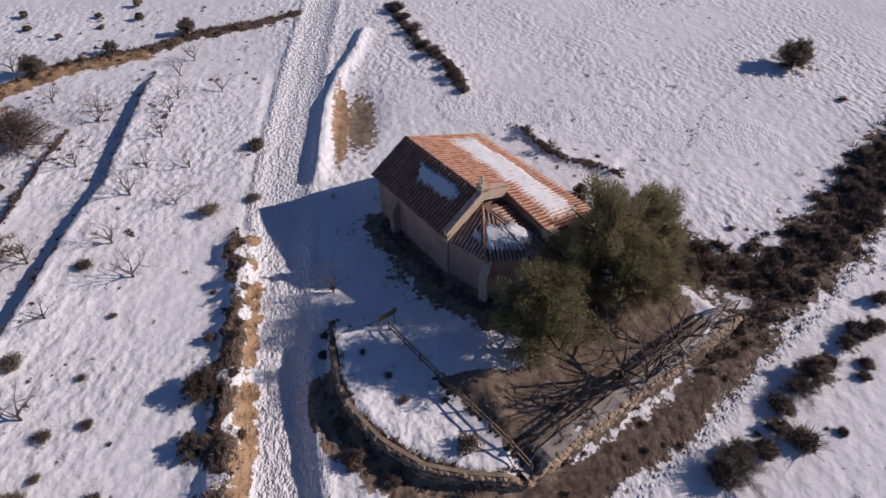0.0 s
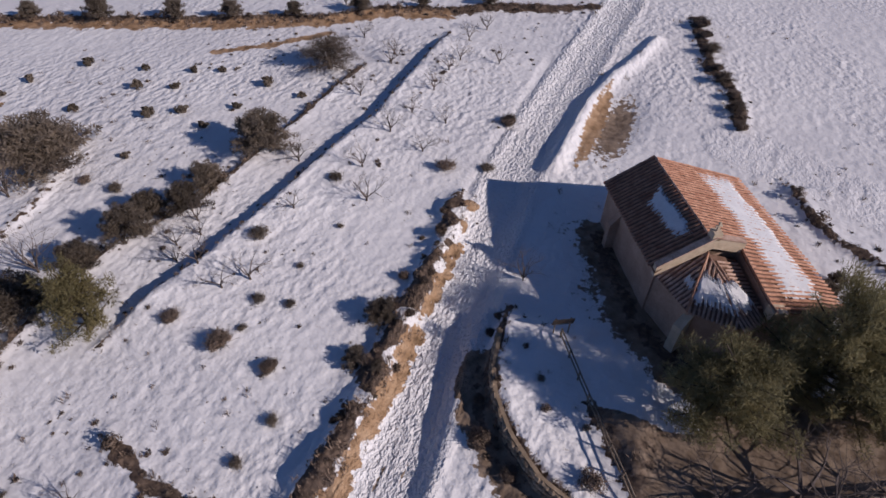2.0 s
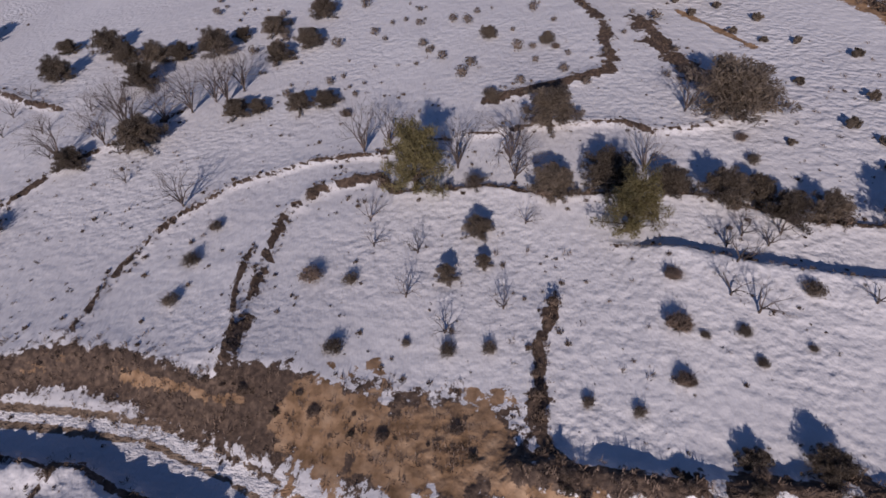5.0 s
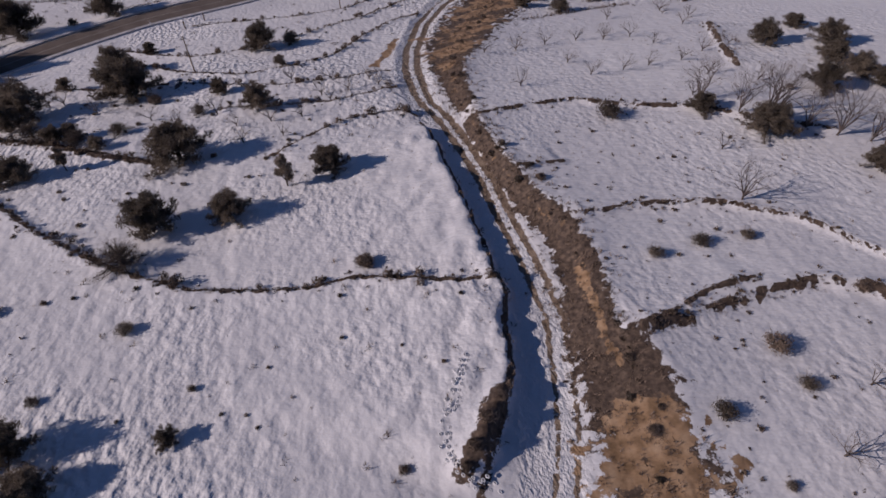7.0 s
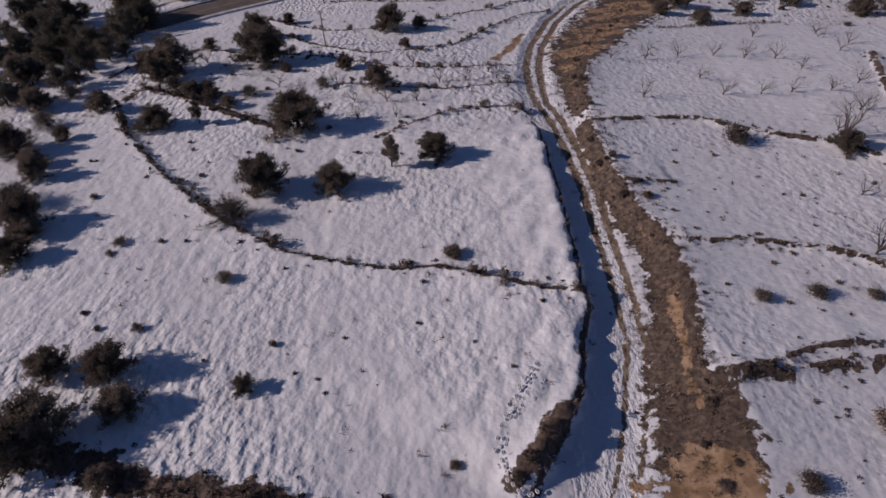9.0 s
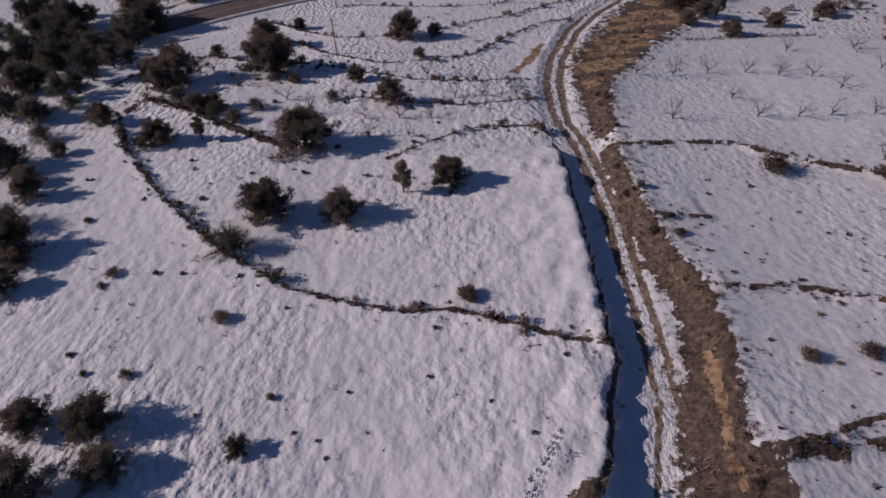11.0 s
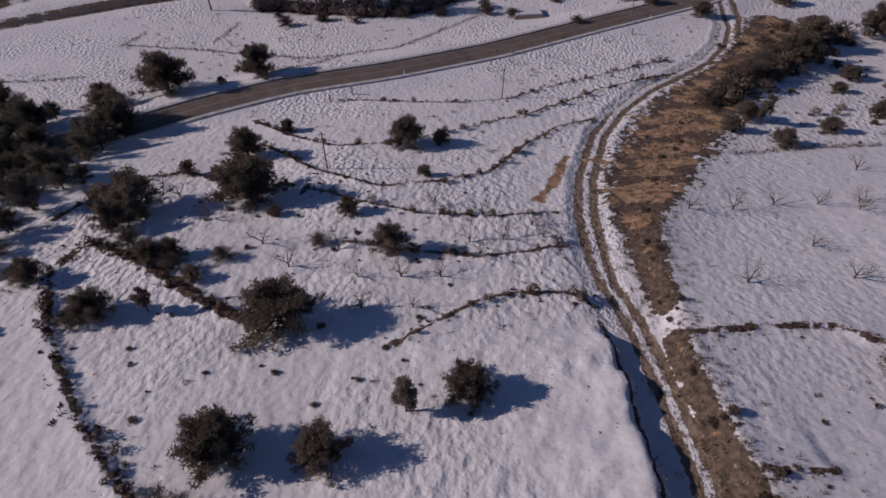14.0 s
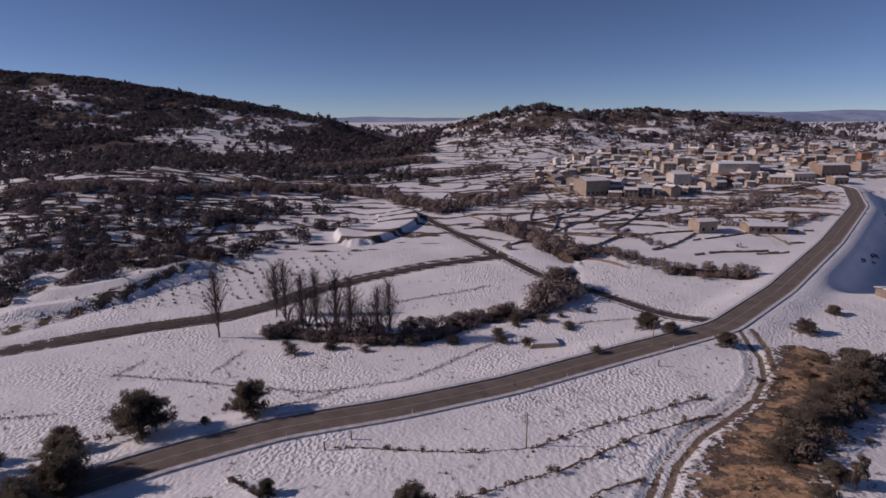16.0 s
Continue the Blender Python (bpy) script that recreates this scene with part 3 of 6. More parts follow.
    scrub[i] = np.where(slope, np.minimum(scrub[i], 0.05 + 0.45 * wob[i]), scrub[i])
    bed = np.interp(a[: len(i)], start, road_z(p))
    k = step((d - 4.6) / 9.0)
    z[i] = bed * (1 - k) + z[i] * k - 0.06 * (d < 3.7)
    put(scrub, i, 0.25 - 0.35 * np.abs(d - 4.6))
    return (z, mud, scrub, earth, trod) if masks else z


def road_z(p):
    return np.interp(p[:, 1], [50, 106, 125, 143, 176, 207, 265, 341, 399, 450], [-14.5, -16.6, -17.4, -18.4, -18.6, -18.0, -15.6, -12.6, -10.6, -10])


def axis(lo, hi, fine, far, mid_end, mid_step):
    mid = list(np.arange(lo, hi, fine))
    up, down = [mid[-1]], [mid[0]]
    for seq, sign, end in ((up, 1, far[1]), (down, -1, far[0])):
        st = fine
        while sign * seq[-1] < sign * end:
            lim = mid_step if abs(seq[-1]) < mid_end else 14 if abs(seq[-1]) < 1400 else 400
            st = min(st * 1.07, lim)
            seq.append(seq[-1] + sign * st)
    return np.array(down[:0:-1] + mid + up[1:])


def lumps(x, y):
    """Uneven snow at metre scale, from summed sines with drifting phase."""
    rng = np.random.default_rng(4)
    z = np.zeros_like(x)
    for k in range(26):
        w = rng.uniform(1.6, 4.2)
        a = rng.uniform(0, 2 * np.pi)
        ph = rng.uniform(0, 6.3) + 1.5 * np.sin(x * rng.uniform(0.1, 0.4) + y * rng.uniform(0.1, 0.4) + k)
        z += np.sin(w * (x * np.cos(a) + y * np.sin(a)) + ph)
    return z * 0.0085


def build_ground():
    xs, ys = axis(-62, 92, 0.45, (-4000, 4000), 450, 4.5), axis(-104, 176, 0.45, (-700, 4800), 650, 2.6)
    gx, gy = np.meshgrid(xs, ys)
    x, y = gx.ravel(), gy.ravel()
    z, mud, scrub, earth, trod = shape_ground(x, y, True)
    fade = step((150 - np.hypot(x - 15, y)) / 60)
    east, south = step((x - 17 - 0.35 * np.clip(y - 66, 0, 40)) / 5) * step((100 - y) / 8), step((-y - 2) / 8)
    lumpy = 1.0 - 0.3 * step((x + 4) / 12) * (1 - east) * step((50 - y) / 8) * (1 - south)
    lumpy = lumpy - 0.3 * step((y - 27 + 0.25 * np.minimum(x, 0)) / 3) * step((57 - y) / 4) * (1 - east)
    lumpy = lumpy - (0.6 - 0.28 * step((-y - 18) / 14)) * east - 0.3 * (1 - east) * south
    z = z + lumps(x, y) * fade * lumpy
    nx, ny = len(xs), len(ys)
    me = bpy.data.meshes.new("ground")
    me.vertices.add(nx * ny)
    me.vertices.foreach_set("co", np.stack([x, y, z], 1).astype(np.float32).ravel())
    a = (np.arange(ny - 1)[:, None] * nx + np.arange(nx - 1)[None, :]).ravel()
    quads = np.stack([a, a + 1, a + nx + 1, a + nx], 1).astype(np.int32)
    me.loops.add(quads.size)
    me.loops.foreach_set("vertex_index", quads.ravel())
    me.polygons.add(len(quads))
    me.polygons.foreach_set("loop_start", np.arange(0, quads.size, 4, dtype=np.int32))
    me.polygons.foreach_set("use_smooth", np.ones(len(quads), bool))
    me.update(calc_edges=True)
    for name, v in (("mud", mud), ("scrub", scrub), ("earth", earth), ("trod", trod), ("lumpy", lumpy)):
        at = me.attributes.new(name, "FLOAT", "POINT")
        at.data.foreach_set("value", v.astype(np.float32))
    me.materials.append(M_GROUND)
    return tagged(new("ground", me), "snow covered terraced hillside with brown scrub and bare earth", "ground", kind="structure")


build_ground()


def gz(x, y):
    return float(shape_ground(np.array([float(x)]), np.array([float(y)]))[0])


def gzs(x, y):
    return shape_ground(np.asarray(x, float), np.asarray(y, float))


# ---------------------------------------------------------------- mesh helpers
def part(name, bm, mat, parent=None, label=""):
    me = bpy.data.meshes.new(name)
    bm.to_mesh(me)
    bm.free()
    me.materials.append(mat)
    ob = new(name, me)
    if parent is not None:
        ob.parent = parent
    if label:
        ob["label"] = label
    return ob


def data_part(name, verts, faces, mat, parent=None, label="", smooth=False):
    me = bpy.data.meshes.new(name)
    me.from_pydata(verts, [], faces)
    if smooth:
        me.polygons.foreach_set("use_smooth", [True] * len(me.polygons))
    me.materials.append(mat)
    ob = new(name, me)
    if parent is not None:
        ob.parent = parent
    if label:
        ob["label"] = label
    return ob


def spline(pts, n):
    """Points evenly spaced along a smooth line through pts (2 or 3 numbers each)."""
    p = np.array(pts, float)
    d = np.concatenate([[0], np.cumsum(np.linalg.norm(np.diff(p, axis=0), axis=1))])
    t = np.linspace(0, d[-1], n)
    q = np.stack([np.interp(t, d, p[:, k]) for k in range(p.shape[1])], 1)
    for _ in range(max(2, n // 40)):
        q[1:-1] = (q[:-2] + 2 * q[1:-1] + q[2:]) / 4
    return q


def ribbon(name, pts, zf, half, off, mat, lift, n=200, thick=0.05):
    q = spline(pts, n)
    d = np.gradient(q, axis=0)
    d /= np.linalg.norm(d, axis=1)[:, None]
    nrm = np.stack([-d[:, 1], d[:, 0]], 1)
    verts, faces = [], []
    z = zf(q)
    for k in range(n):
        a, b = q[k] + nrm[k] * (off - half), q[k] + nrm[k] * (off + half)
        verts += [(a[0], a[1], z[k] + lift), (b[0], b[1], z[k] + lift), (a[0], a[1], z[k] + lift - thick), (b[0], b[1], z[k] + lift - thick)]
        if k:
            o = 4 * k - 4
            faces += [(o, o + 4, o + 5, o + 1), (o, o + 2, o + 6, o + 4), (o + 1, o + 5, o + 7, o + 3)]
    return data_part(name, verts, faces, mat)


def box(name, x0, x1, y0, y1, z0, z1, mat, parent, label=""):
    v = [(x, y, z) for z in (z0, z1) for x, y in ((x0, y0), (x1, y0), (x1, y1), (x0, y1))]
    f = [(3, 2, 1, 0), (4, 5, 6, 7), (0, 1, 5, 4), (1, 2, 6, 5), (2, 3, 7, 6), (3, 0, 4, 7)]
    return data_part(name, v, f, mat, parent, label)


# ---------------------------------------------------------------- road
tagged(ribbon("road", ROAD, road_z, 3.4, 0, M_ASPHALT, 0.02, 260, 0.3), "grey brown asphalt country road cleared of snow", "road", kind="structure")
for off, half in ((-2.95, 0.05), (2.95, 0.05), (0.0, 0.05)):
    tagged(ribbon("road_line", ROAD, road_z, half, off, M_LINE, 0.026, 260, 0.004), "worn white line painted on the asphalt road", "road marking", kind="structure")
M_BERM = varied("dirty_snow", (0.42, 0.40, 0.40), (0.75, 0.74, 0.76), 0.9, 0.8, 0.6, 0.1)
for off in (-3.9, 3.9):
    tagged(ribbon("snow_berm", ROAD, road_z, 0.42, off, M_BERM, 0.28, 420, 0.6), "low ploughed snow bank along the road", "snow bank", kind="structure")
tagged(ribbon("side_road", SIDE_ROAD, lambda q: gzs(q[:, 0], q[:, 1]), 2.2, 0, M_LANE, 0.15, 160, 0.3), "narrow valley lane with shade in its dark colour", "road", kind="structure")
tagged(ribbon("cross_road", CROSS_ROAD, lambda q: gzs(q[:, 0], q[:, 1]), 1.8, 0, M_LANE, 0.15, 120, 0.3), "narrow straight lane joining the main road", "road", kind="structure")
# ---------------------------------------------------------------- vegetation
def leaf_cloud(rng, centres, radii, count, size, flat=0.8, thin=1.0):
    """Small bent leaf sprays on the shells of several clumps: vertices and faces."""
    c, r = np.array(centres), np.array(radii)
    pick = rng.choice(len(c), count, p=r ** 2 / (r ** 2).sum())
    d = rng.normal(size=(count, 3))
    d /= np.linalg.norm(d, axis=1)[:, None]
    lump = 1 + 0.35 * np.sin(7 * d[:, 0] + 3 * pick) * np.sin(6 * d[:, 1] + pick) * np.sin(5 * d[:, 2] + 2 * pick)
    p = c[pick] + d * (lump * r[pick] * rng.uniform(0.3, 1.25, count) ** 0.7)[:, None] * np.array([1, 1, flat])
    u = np.cross(d, rng.normal(size=(count, 3)))
    if thin < 1:
        u = d + rng.normal(size=(count, 3)) * 0.6 + np.array([0, 0, 0.35])
    u /= np.linalg.norm(u, axis=1)[:, None] + 1e-9
    v = thin * np.cross(d, u) * 0.8 + thin * d * rng.uniform(-0.6, 0.9, count)[:, None]
    s = size * rng.uniform(0.6, 1.4, count)[:, None]
    a, b, e, g = p - u * s, p + v * s * 0.55 - u * s * 0.2, p + u * s + d * s * 0.5, p - v * s * 0.6
    verts = np.stack([a, b, e, g], 1).reshape(-1, 3)
    k = np.arange(count) * 4
    faces = np.concatenate([np.stack([k, k + 1, k + 3], 1), np.stack([k + 1, k + 2, k + 3], 1)])
    return verts.tolist(), faces.tolist()


def tube(verts, faces, a, b, ra, rb, n=4):
    a, b = np.array(a, float), np.array(b, float)
    d = (b - a) / (np.linalg.norm(b - a) + 1e-9)
    u = np.cross(d, (0.31, 0.87, 0.38))
    u /= np.linalg.norm(u) + 1e-9
    v = np.cross(d, u)
    o = len(verts)
    for p, r in ((a, ra), (b, rb)):
        for k in range(n):
            t = 2 * math.pi * k / n
            verts.append(tuple(p + r * (u * math.cos(t) + v * math.sin(t))))
    for k in range(n):
        faces.append((o + k, o + (k + 1) % n, o + n + (k + 1) % n, o + n + k))


def branching(rng, verts, faces, p, d, length, r, depth, spread, lift):
    q = p
    for _ in range(2):
        d = d + rng.normal(size=3) * 0.12 + np.array([0, 0, lift])
        d /= np.linalg.norm(d)
        n = q + d * length / 2
        tube(verts, faces, q, n, r, r * 0.8, 4 if depth > 1 else 3)
        q, r = n, r * 0.8
    if depth == 0:
        return
    for _ in range(rng.integers(2, 4)):
        e = d + rng.normal(size=3) * spread
        e[2] = e[2] * 0.8 + 0.1
        branching(rng, verts, faces, q, e / np.linalg.norm(e), length * rng.uniform(0.6, 0.85), r * 0.74, depth - 1, spread, lift)


def leafy_tree(name, seed, mat, label, category, tall=1.0, clumps=12, leaves=1500, size=0.075, open_base=0.12, branchy=False, thin=1.0):
    """A tree or big bush one metre across and about `tall` high; scaled when placed."""
    rng = np.random.default_rng(seed)
    root = new(name)
    verts, faces, limb_v, limb_f = [], [], [], []
    tube(verts, faces, (0, 0, -0.08), (0.01, 0, tall * 0.45), 0.045, 0.03, 7)
    tube(verts, faces, (0.01, 0, tall * 0.44), (0, 0, tall * 0.82), 0.03, 0.008, 6)
    centres, radii = [], []
    for k in range(clumps if branchy else 0):
        # boughs that reach out and up, each with a few sprays
        h = (k + 0.5) / clumps
        t = k * 2.4 + rng.uniform(-0.5, 0.5)
        reach = (0.52 - 0.34 * h ** 1.5) * rng.uniform(0.65, 1.2)
        foot = np.array([0, 0, tall * (open_base + 0.05 + 0.62 * h)])
        tip = foot + np.array([math.cos(t) * reach, math.sin(t) * reach, tall * rng.uniform(0.05, 0.24)])
        tube(limb_v, limb_f, foot, tip, 0.014, 0.004, 4)
        for q in (0.45, 0.75, 1.0):
            centres.append(tuple(foot + (tip - foot) * q + rng.normal(size=3) * 0.02))
            radii.append(rng.uniform(0.055, 0.12) * (1.25 - 0.45 * q))
    for k in range(0 if branchy else clumps):
        t = 2 * math.pi * k / clumps * 2.4 + rng.uniform(-0.4, 0.4)
        h = (k + 0.5) / clumps
        rad = 0.34 * math.sqrt(max(0.05, 1 - (2 * h - 0.85) ** 2)) * rng.uniform(0.55, 1.35)
        c = (rad * math.cos(t), rad * math.sin(t), tall * (open_base + 0.16 + 0.62 * h))
        centres.append(c)
        radii.append(rng.uniform(0.09, 0.2) * (1.15 - 0.45 * h))
        tube(limb_v, limb_f, (0, 0, tall * (0.08 + 0.3 * h)), c, 0.016, 0.005, 4)
    centres.append((0, 0, tall * 0.5))
    radii.append(0.14 if branchy else 0.25)
    stem = data_part("trunk", verts, faces, M_BARK, root, "dark bark trunk")
    data_part("branch_work", limb_v, limb_f, M_BARK, stem, "dark bare limbs")["kind"] = "stuff"
    v, f = leaf_cloud(rng, centres, radii, leaves, size, max(0.75, min(1.2, tall)), thin)
    data_part("crown", v, f, mat, root)
    return tagged(root, label, category)


def bare_tree(name, seed, label, limbs=4, spread=0.55, lift=0.06, trunk=0.22, depth=3, upright=0.7, thick=0.06):
    """A leafless tree about one metre high."""
    rng = np.random.default_rng(seed)
    root = new(name)
    verts, faces = [], []
    tube(verts, faces, (0, 0, -0.06), (0.01, 0.01, trunk), thick, thick * 0.8, 7)
    data_part("trunk", verts, faces, M_BARK, root)
    verts, faces = [], []
    for k in range(limbs):
        t = 2 * math.pi * (k + rng.uniform(-0.25, 0.25)) / limbs
        d = np.array([math.cos(t) * (1 - upright), math.sin(t) * (1 - upright), upright])
        branching(rng, verts, faces, np.array([0.01, 0.01, trunk * 0.9]), d / np.linalg.norm(d), 0.36 * (1 - trunk), thick * 0.62, depth, spread, lift)
    data_part("branch_work", verts, faces, M_TWIG, root, "thin bare branches")["kind"] = "stuff"
    return tagged(root, label, "tree")


def poplar(name, seed, label):
    rng = np.random.default_rng(seed)
    root = new(name)
    verts, faces = [], []
    tube(verts, faces, (0, 0, -0.03), (0.005, 0, 0.5), 0.014, 0.010, 6)
    tube(verts, faces, (0.005, 0, 0.5), (0, 0.005, 1.0), 0.010, 0.002, 5)
    data_part("trunk", verts, faces, M_BARK, root)
    verts, faces = [], []
    for k in range(90):
        h = 0.1 + 0.84 * k / 90
        t = k * 2.4 + rng.uniform(-0.5, 0.5)
        ln = (0.2 * (1 - h) + 0.07) * rng.uniform(0.7, 1.2)
        d = np.array([math.cos(t) * 0.36, math.sin(t) * 0.36, 0.93])
        branching(rng, verts, faces, np.array([0, 0, h]), d, ln, 0.005, 2, 0.3, 0.05)
    data_part("branch_work", verts, faces, M_TWIG, root, "thin upright bare branches")["kind"] = "stuff"
    return tagged(root, label, "tree")


def shrub(name, seed, mat, label, blades=190, stems=24):
    """A low dry bush one metre across: many thin stems with sparse foliage."""
    rng = np.random.default_rng(seed)
    root = new(name)
    verts, faces = [], []
    for k in range(stems):
        t, lean = rng.uniform(0, 6.28), rng.uniform(0.05, 0.5)
        a = np.array([0.25 * lean * math.cos(t), 0.25 * lean * math.sin(t), -0.04])
        b = a + np.array([lean * 0.8 * math.cos(t), lean * 0.8 * math.sin(t), rng.uniform(0.35, 0.75) * (1 - 0.5 * lean)])
        tube(verts, faces, a, b, 0.012, 0.004, 3)
        c = b + rng.normal(size=3) * 0.1 + np.array([0, 0, 0.08])
        tube(verts, faces, (a + b) / 2, c, 0.006, 0.003, 3)
    data_part("stem_work", verts, faces, M_TWIG, root)
    centres = [(0.24 * math.cos(k * 1.3) * rng.uniform(0.5, 1.2), 0.24 * math.sin(k * 1.3) * rng.uniform(0.5, 1.2), rng.uniform(0.15, 0.34)) for k in range(8)] + [(0, 0, 0.3)]
    v, f = leaf_cloud(rng, centres, list(rng.uniform(0.13, 0.24, 8)) + [0.22], blades * 10, 0.028, 0.8)
    data_part("foliage", v, f, mat, root)
    return tagged(root, label, "shrub")


def scatter(protos, places, height, group, stretch=(0.9, 1.15), rng=np.random.default_rng(11)):
    """Copies of the prototypes on the ground; a place is x, y and, if given, the width."""
    heights = gzs([p[0] for p in places], [p[1] for p in places])
    for k, pl in enumerate(places):
        x, y = pl[0], pl[1]
        w = 0.82 * pl[2] if len(pl) > 2 else height * rng.uniform(*stretch)
        hgt = w * rng.uniform(*stretch)
        m = Matrix.Translation((x, y, heights[k] - 0.03)) @ Matrix.Rotation(rng.uniform(0, 6.28), 4, "Z") @ Matrix.Diagonal((w, w, hgt, 1))
        p = protos[(k * 7 + int(abs(x))) % len(protos)]
        if w > 2.6 and p.name.split(".")[0] in LARGE:
            p = LARGE[p.name.split(".")[0]][k % 2]
        ob = copy_thing(p, m)
        ob["group"] = group


def remove(protos):
    for p in protos:
        for o in (*p.children_recursive, p):
            bpy.data.objects.remove(o)


OAKS_WEST = [(-26.7, 79.5, 11.3), (-7.3, 66.2, 5.2), (-16.9, 55.2, 9.1), (-35.3, 56.4, 5.3), (-18.2, 41.3, 6.9), (-10.5, 41.0, 5.2), (-31.7, 66.2, 3.7), (-40.6, 76.9, 8.9), (0.5, 46.4, 5.3), (-7.3, 97.6, 7.0), (-14.3, 15.6, 2.3), (-25.0, 17.5, 4.7), (-22.7, 14.0, 4.2), (-27.5, 12.3, 6.1), (-39.8, 131.1, 10.1), (-56.3, 124.3, 12.8), (-66.1, 118.6, 8.1), (-1.8, 98.5, 3.7), (-28.1, 105.1, 3.5), (-31.6, 94.2, 7.0)]
SLIM_JUNIPERS = [(-30.1, 56.8, 2.2), (-4.4, 44.9, 2.8), (51.3, 103.2, 3.3)]
OAKS_EAST = [(42.3, -10.2, 4.2), (43.8, -15.5, 5.0), (42.6, -20.9, 3.4), (53.7, -10.1, 5.3), (57.2, -29.5, 8.9), (41.2, -25.2, 4.1), (39.2, -30.0, 3.6), (52.3, 38.7, 5.4), (48.1, 45.8, 3.6), (31.2, -1.3, 1.9), (32.9, -4.3, 1.5), (36.7, -3.5, 2.5)]
OAKS_FAR_EAST = [(81.3, 68.4, 3.8), (80.0, 59.5, 5.2), (75.1, 53.5, 4.4), (71.1, 63.1, 4.6), (67.1, 46.4, 4.9), (75.2, 48.7, 4.3), (75.4, 44.6, 4.2), (76.3, 39.0, 5.1), (74.0, 28.4, 3.8), (83.1, 32.0, 4.2), (78.2, 24.9, 3.9), (89.3, 25.8, 4.4), (82.1, 37.2, 2.9), (58.6, 28.7, 3.3), (59.7, 26.3, 2.5), (59.8, 20.7, 3.2), (60.8, 17.5, 3.2), (84.3, 100.4, 4.7), (92.1, 99.2, 9.0), (97.9, 124.9, 13.9), (77.5, -2.0, 2.6), (74.2, -10.0, 2.2), (59.8, -3.4, 2.3), (92.5, -28.8, 12.3)]
YELLOW_PINES = [(43.3, 3.2, 5.2), (37.0, -16.5, 4.2)]
BROWN_BUSHES = [(43.5, -2.7, 3.4), (31.3, -19.3, 2.2), (26.6, -19.0, 2.8), (22.0, -18.8, 2.0), (-20.4, 36.2, 6.0), (2.0, 29.5, 2.7), (16.3, -56.2, 2.8), (41.6, -59.3, 10.1), (-25.7, 65.6, 4.0), (31.9, 212.8, 18.0)]
OAKS_SOUTH = [(38.4, -40.8, 6.4), (40.0, -33.9, 3.7), (42.2, -28.4, 3.6), (16.5, -26.0, 2.8), (16.6, -21.8, 2.2), (-52.1, -66.8, 4.8), (98.3, -20.8, 7.4)]
OAKS_ROAD = [(-46.2, 126.7, 2.5), (-59.2, 107.2, 8.4), (49.4, 177.7, 8.4), (88.7, 174.1, 7.4), (105.3, 188.4, 5.5), (53.2, 172.0, 5.0), (64.0, 164.6, 6.5), (50.8, 94.8, 5.0), (44.6, 99.6, 4.6), (49.4, 104.8, 5.4), (61.4, 100.7, 4.8), (74.0, 107.2, 5.3), (79.3, 125.4, 6.0), (99.5, 150.9, 10.9), (78.4, 141.0, 11.0), (70.4, 131.0, 12.0), (49.8, 115.2, 7.0), (84.6, 150.2, 8.0), (73.5, 119.0, 4.0), (59.0, 122.6, 6.0)]
BANK_THICKETS = [(62.0, 126.4, 11.0), (55.6, 120.6, 11.0), (45.6, 111.4, 8.0), (66.0, 133.0, 9.0)]
FOREST = [(-82.1, 114.7, 10.9), (-72.6, 106.0, 11.1), (-70.1, 96.4, 10.3), (-57.7, 90.6, 6.2), (-54.2, 77.3, 9.0), (-62.9, 86.9, 7.2)]
BUSHES_CHAPEL = [(-18.1, -16.4, 3.4), (-18.9, -17.4, 1.5), (-20.6, -17.3, 1.8), (-23.6, -17.5, 2.2), (-22.3, -18.6, 1.5), (-23.3, -20.1, 1.9), (-25.2, -21.1, 2.3), (-27.0, -22.1, 2.3), (-28.7, -23.0, 1.7), (-26.6, -17.9, 0.8), (-32.6, -25.2, 2.0), (-34.1, -25.4, 1.7), (-31.1, -24.3, 1.4), (-31.5, -22.6, 1.2), (-30.7, -21.6, 1.0), (-36.5, -28.0, 1.5), (-17.0, -15.9, 2.2)]
BUSHES_TERRACE = [(-45.3, 77.7, 4.6), (-40.9, 72.3, 5.4), (-37.2, 68.5, 5.0), (-33.7, 65.5, 4.1), (-30.5, 63.7, 3.9), (-27.7, 61.9, 3.1), (-35.8, 56.9, 3.8), (-37.4, 55.5, 3.2), (-38.1, 87.4, 3.5), (-13.1, 74.9, 3.4), (-7.2, 69.0, 2.5), (-15.6, 68.3, 3.2), (-22.4, 74.9, 2.8), (-4.1, 86.2, 2.8), (-62.3, 73.4, 6.8), (-58.6, 65.6, 6.3), (-54.4, 63.0, 5.0), (-50.4, 57.6, 4.7), (-49.6, 50.2, 6.1), (-45.0, 45.1, 4.1), (-46.3, 53.8, 3.1), (-44.5, 39.9, 6.2), (-40.7, 34.8, 4.3), (-51.8, 67.1, 4.1), (-45.0, 62.0, 4.7)]
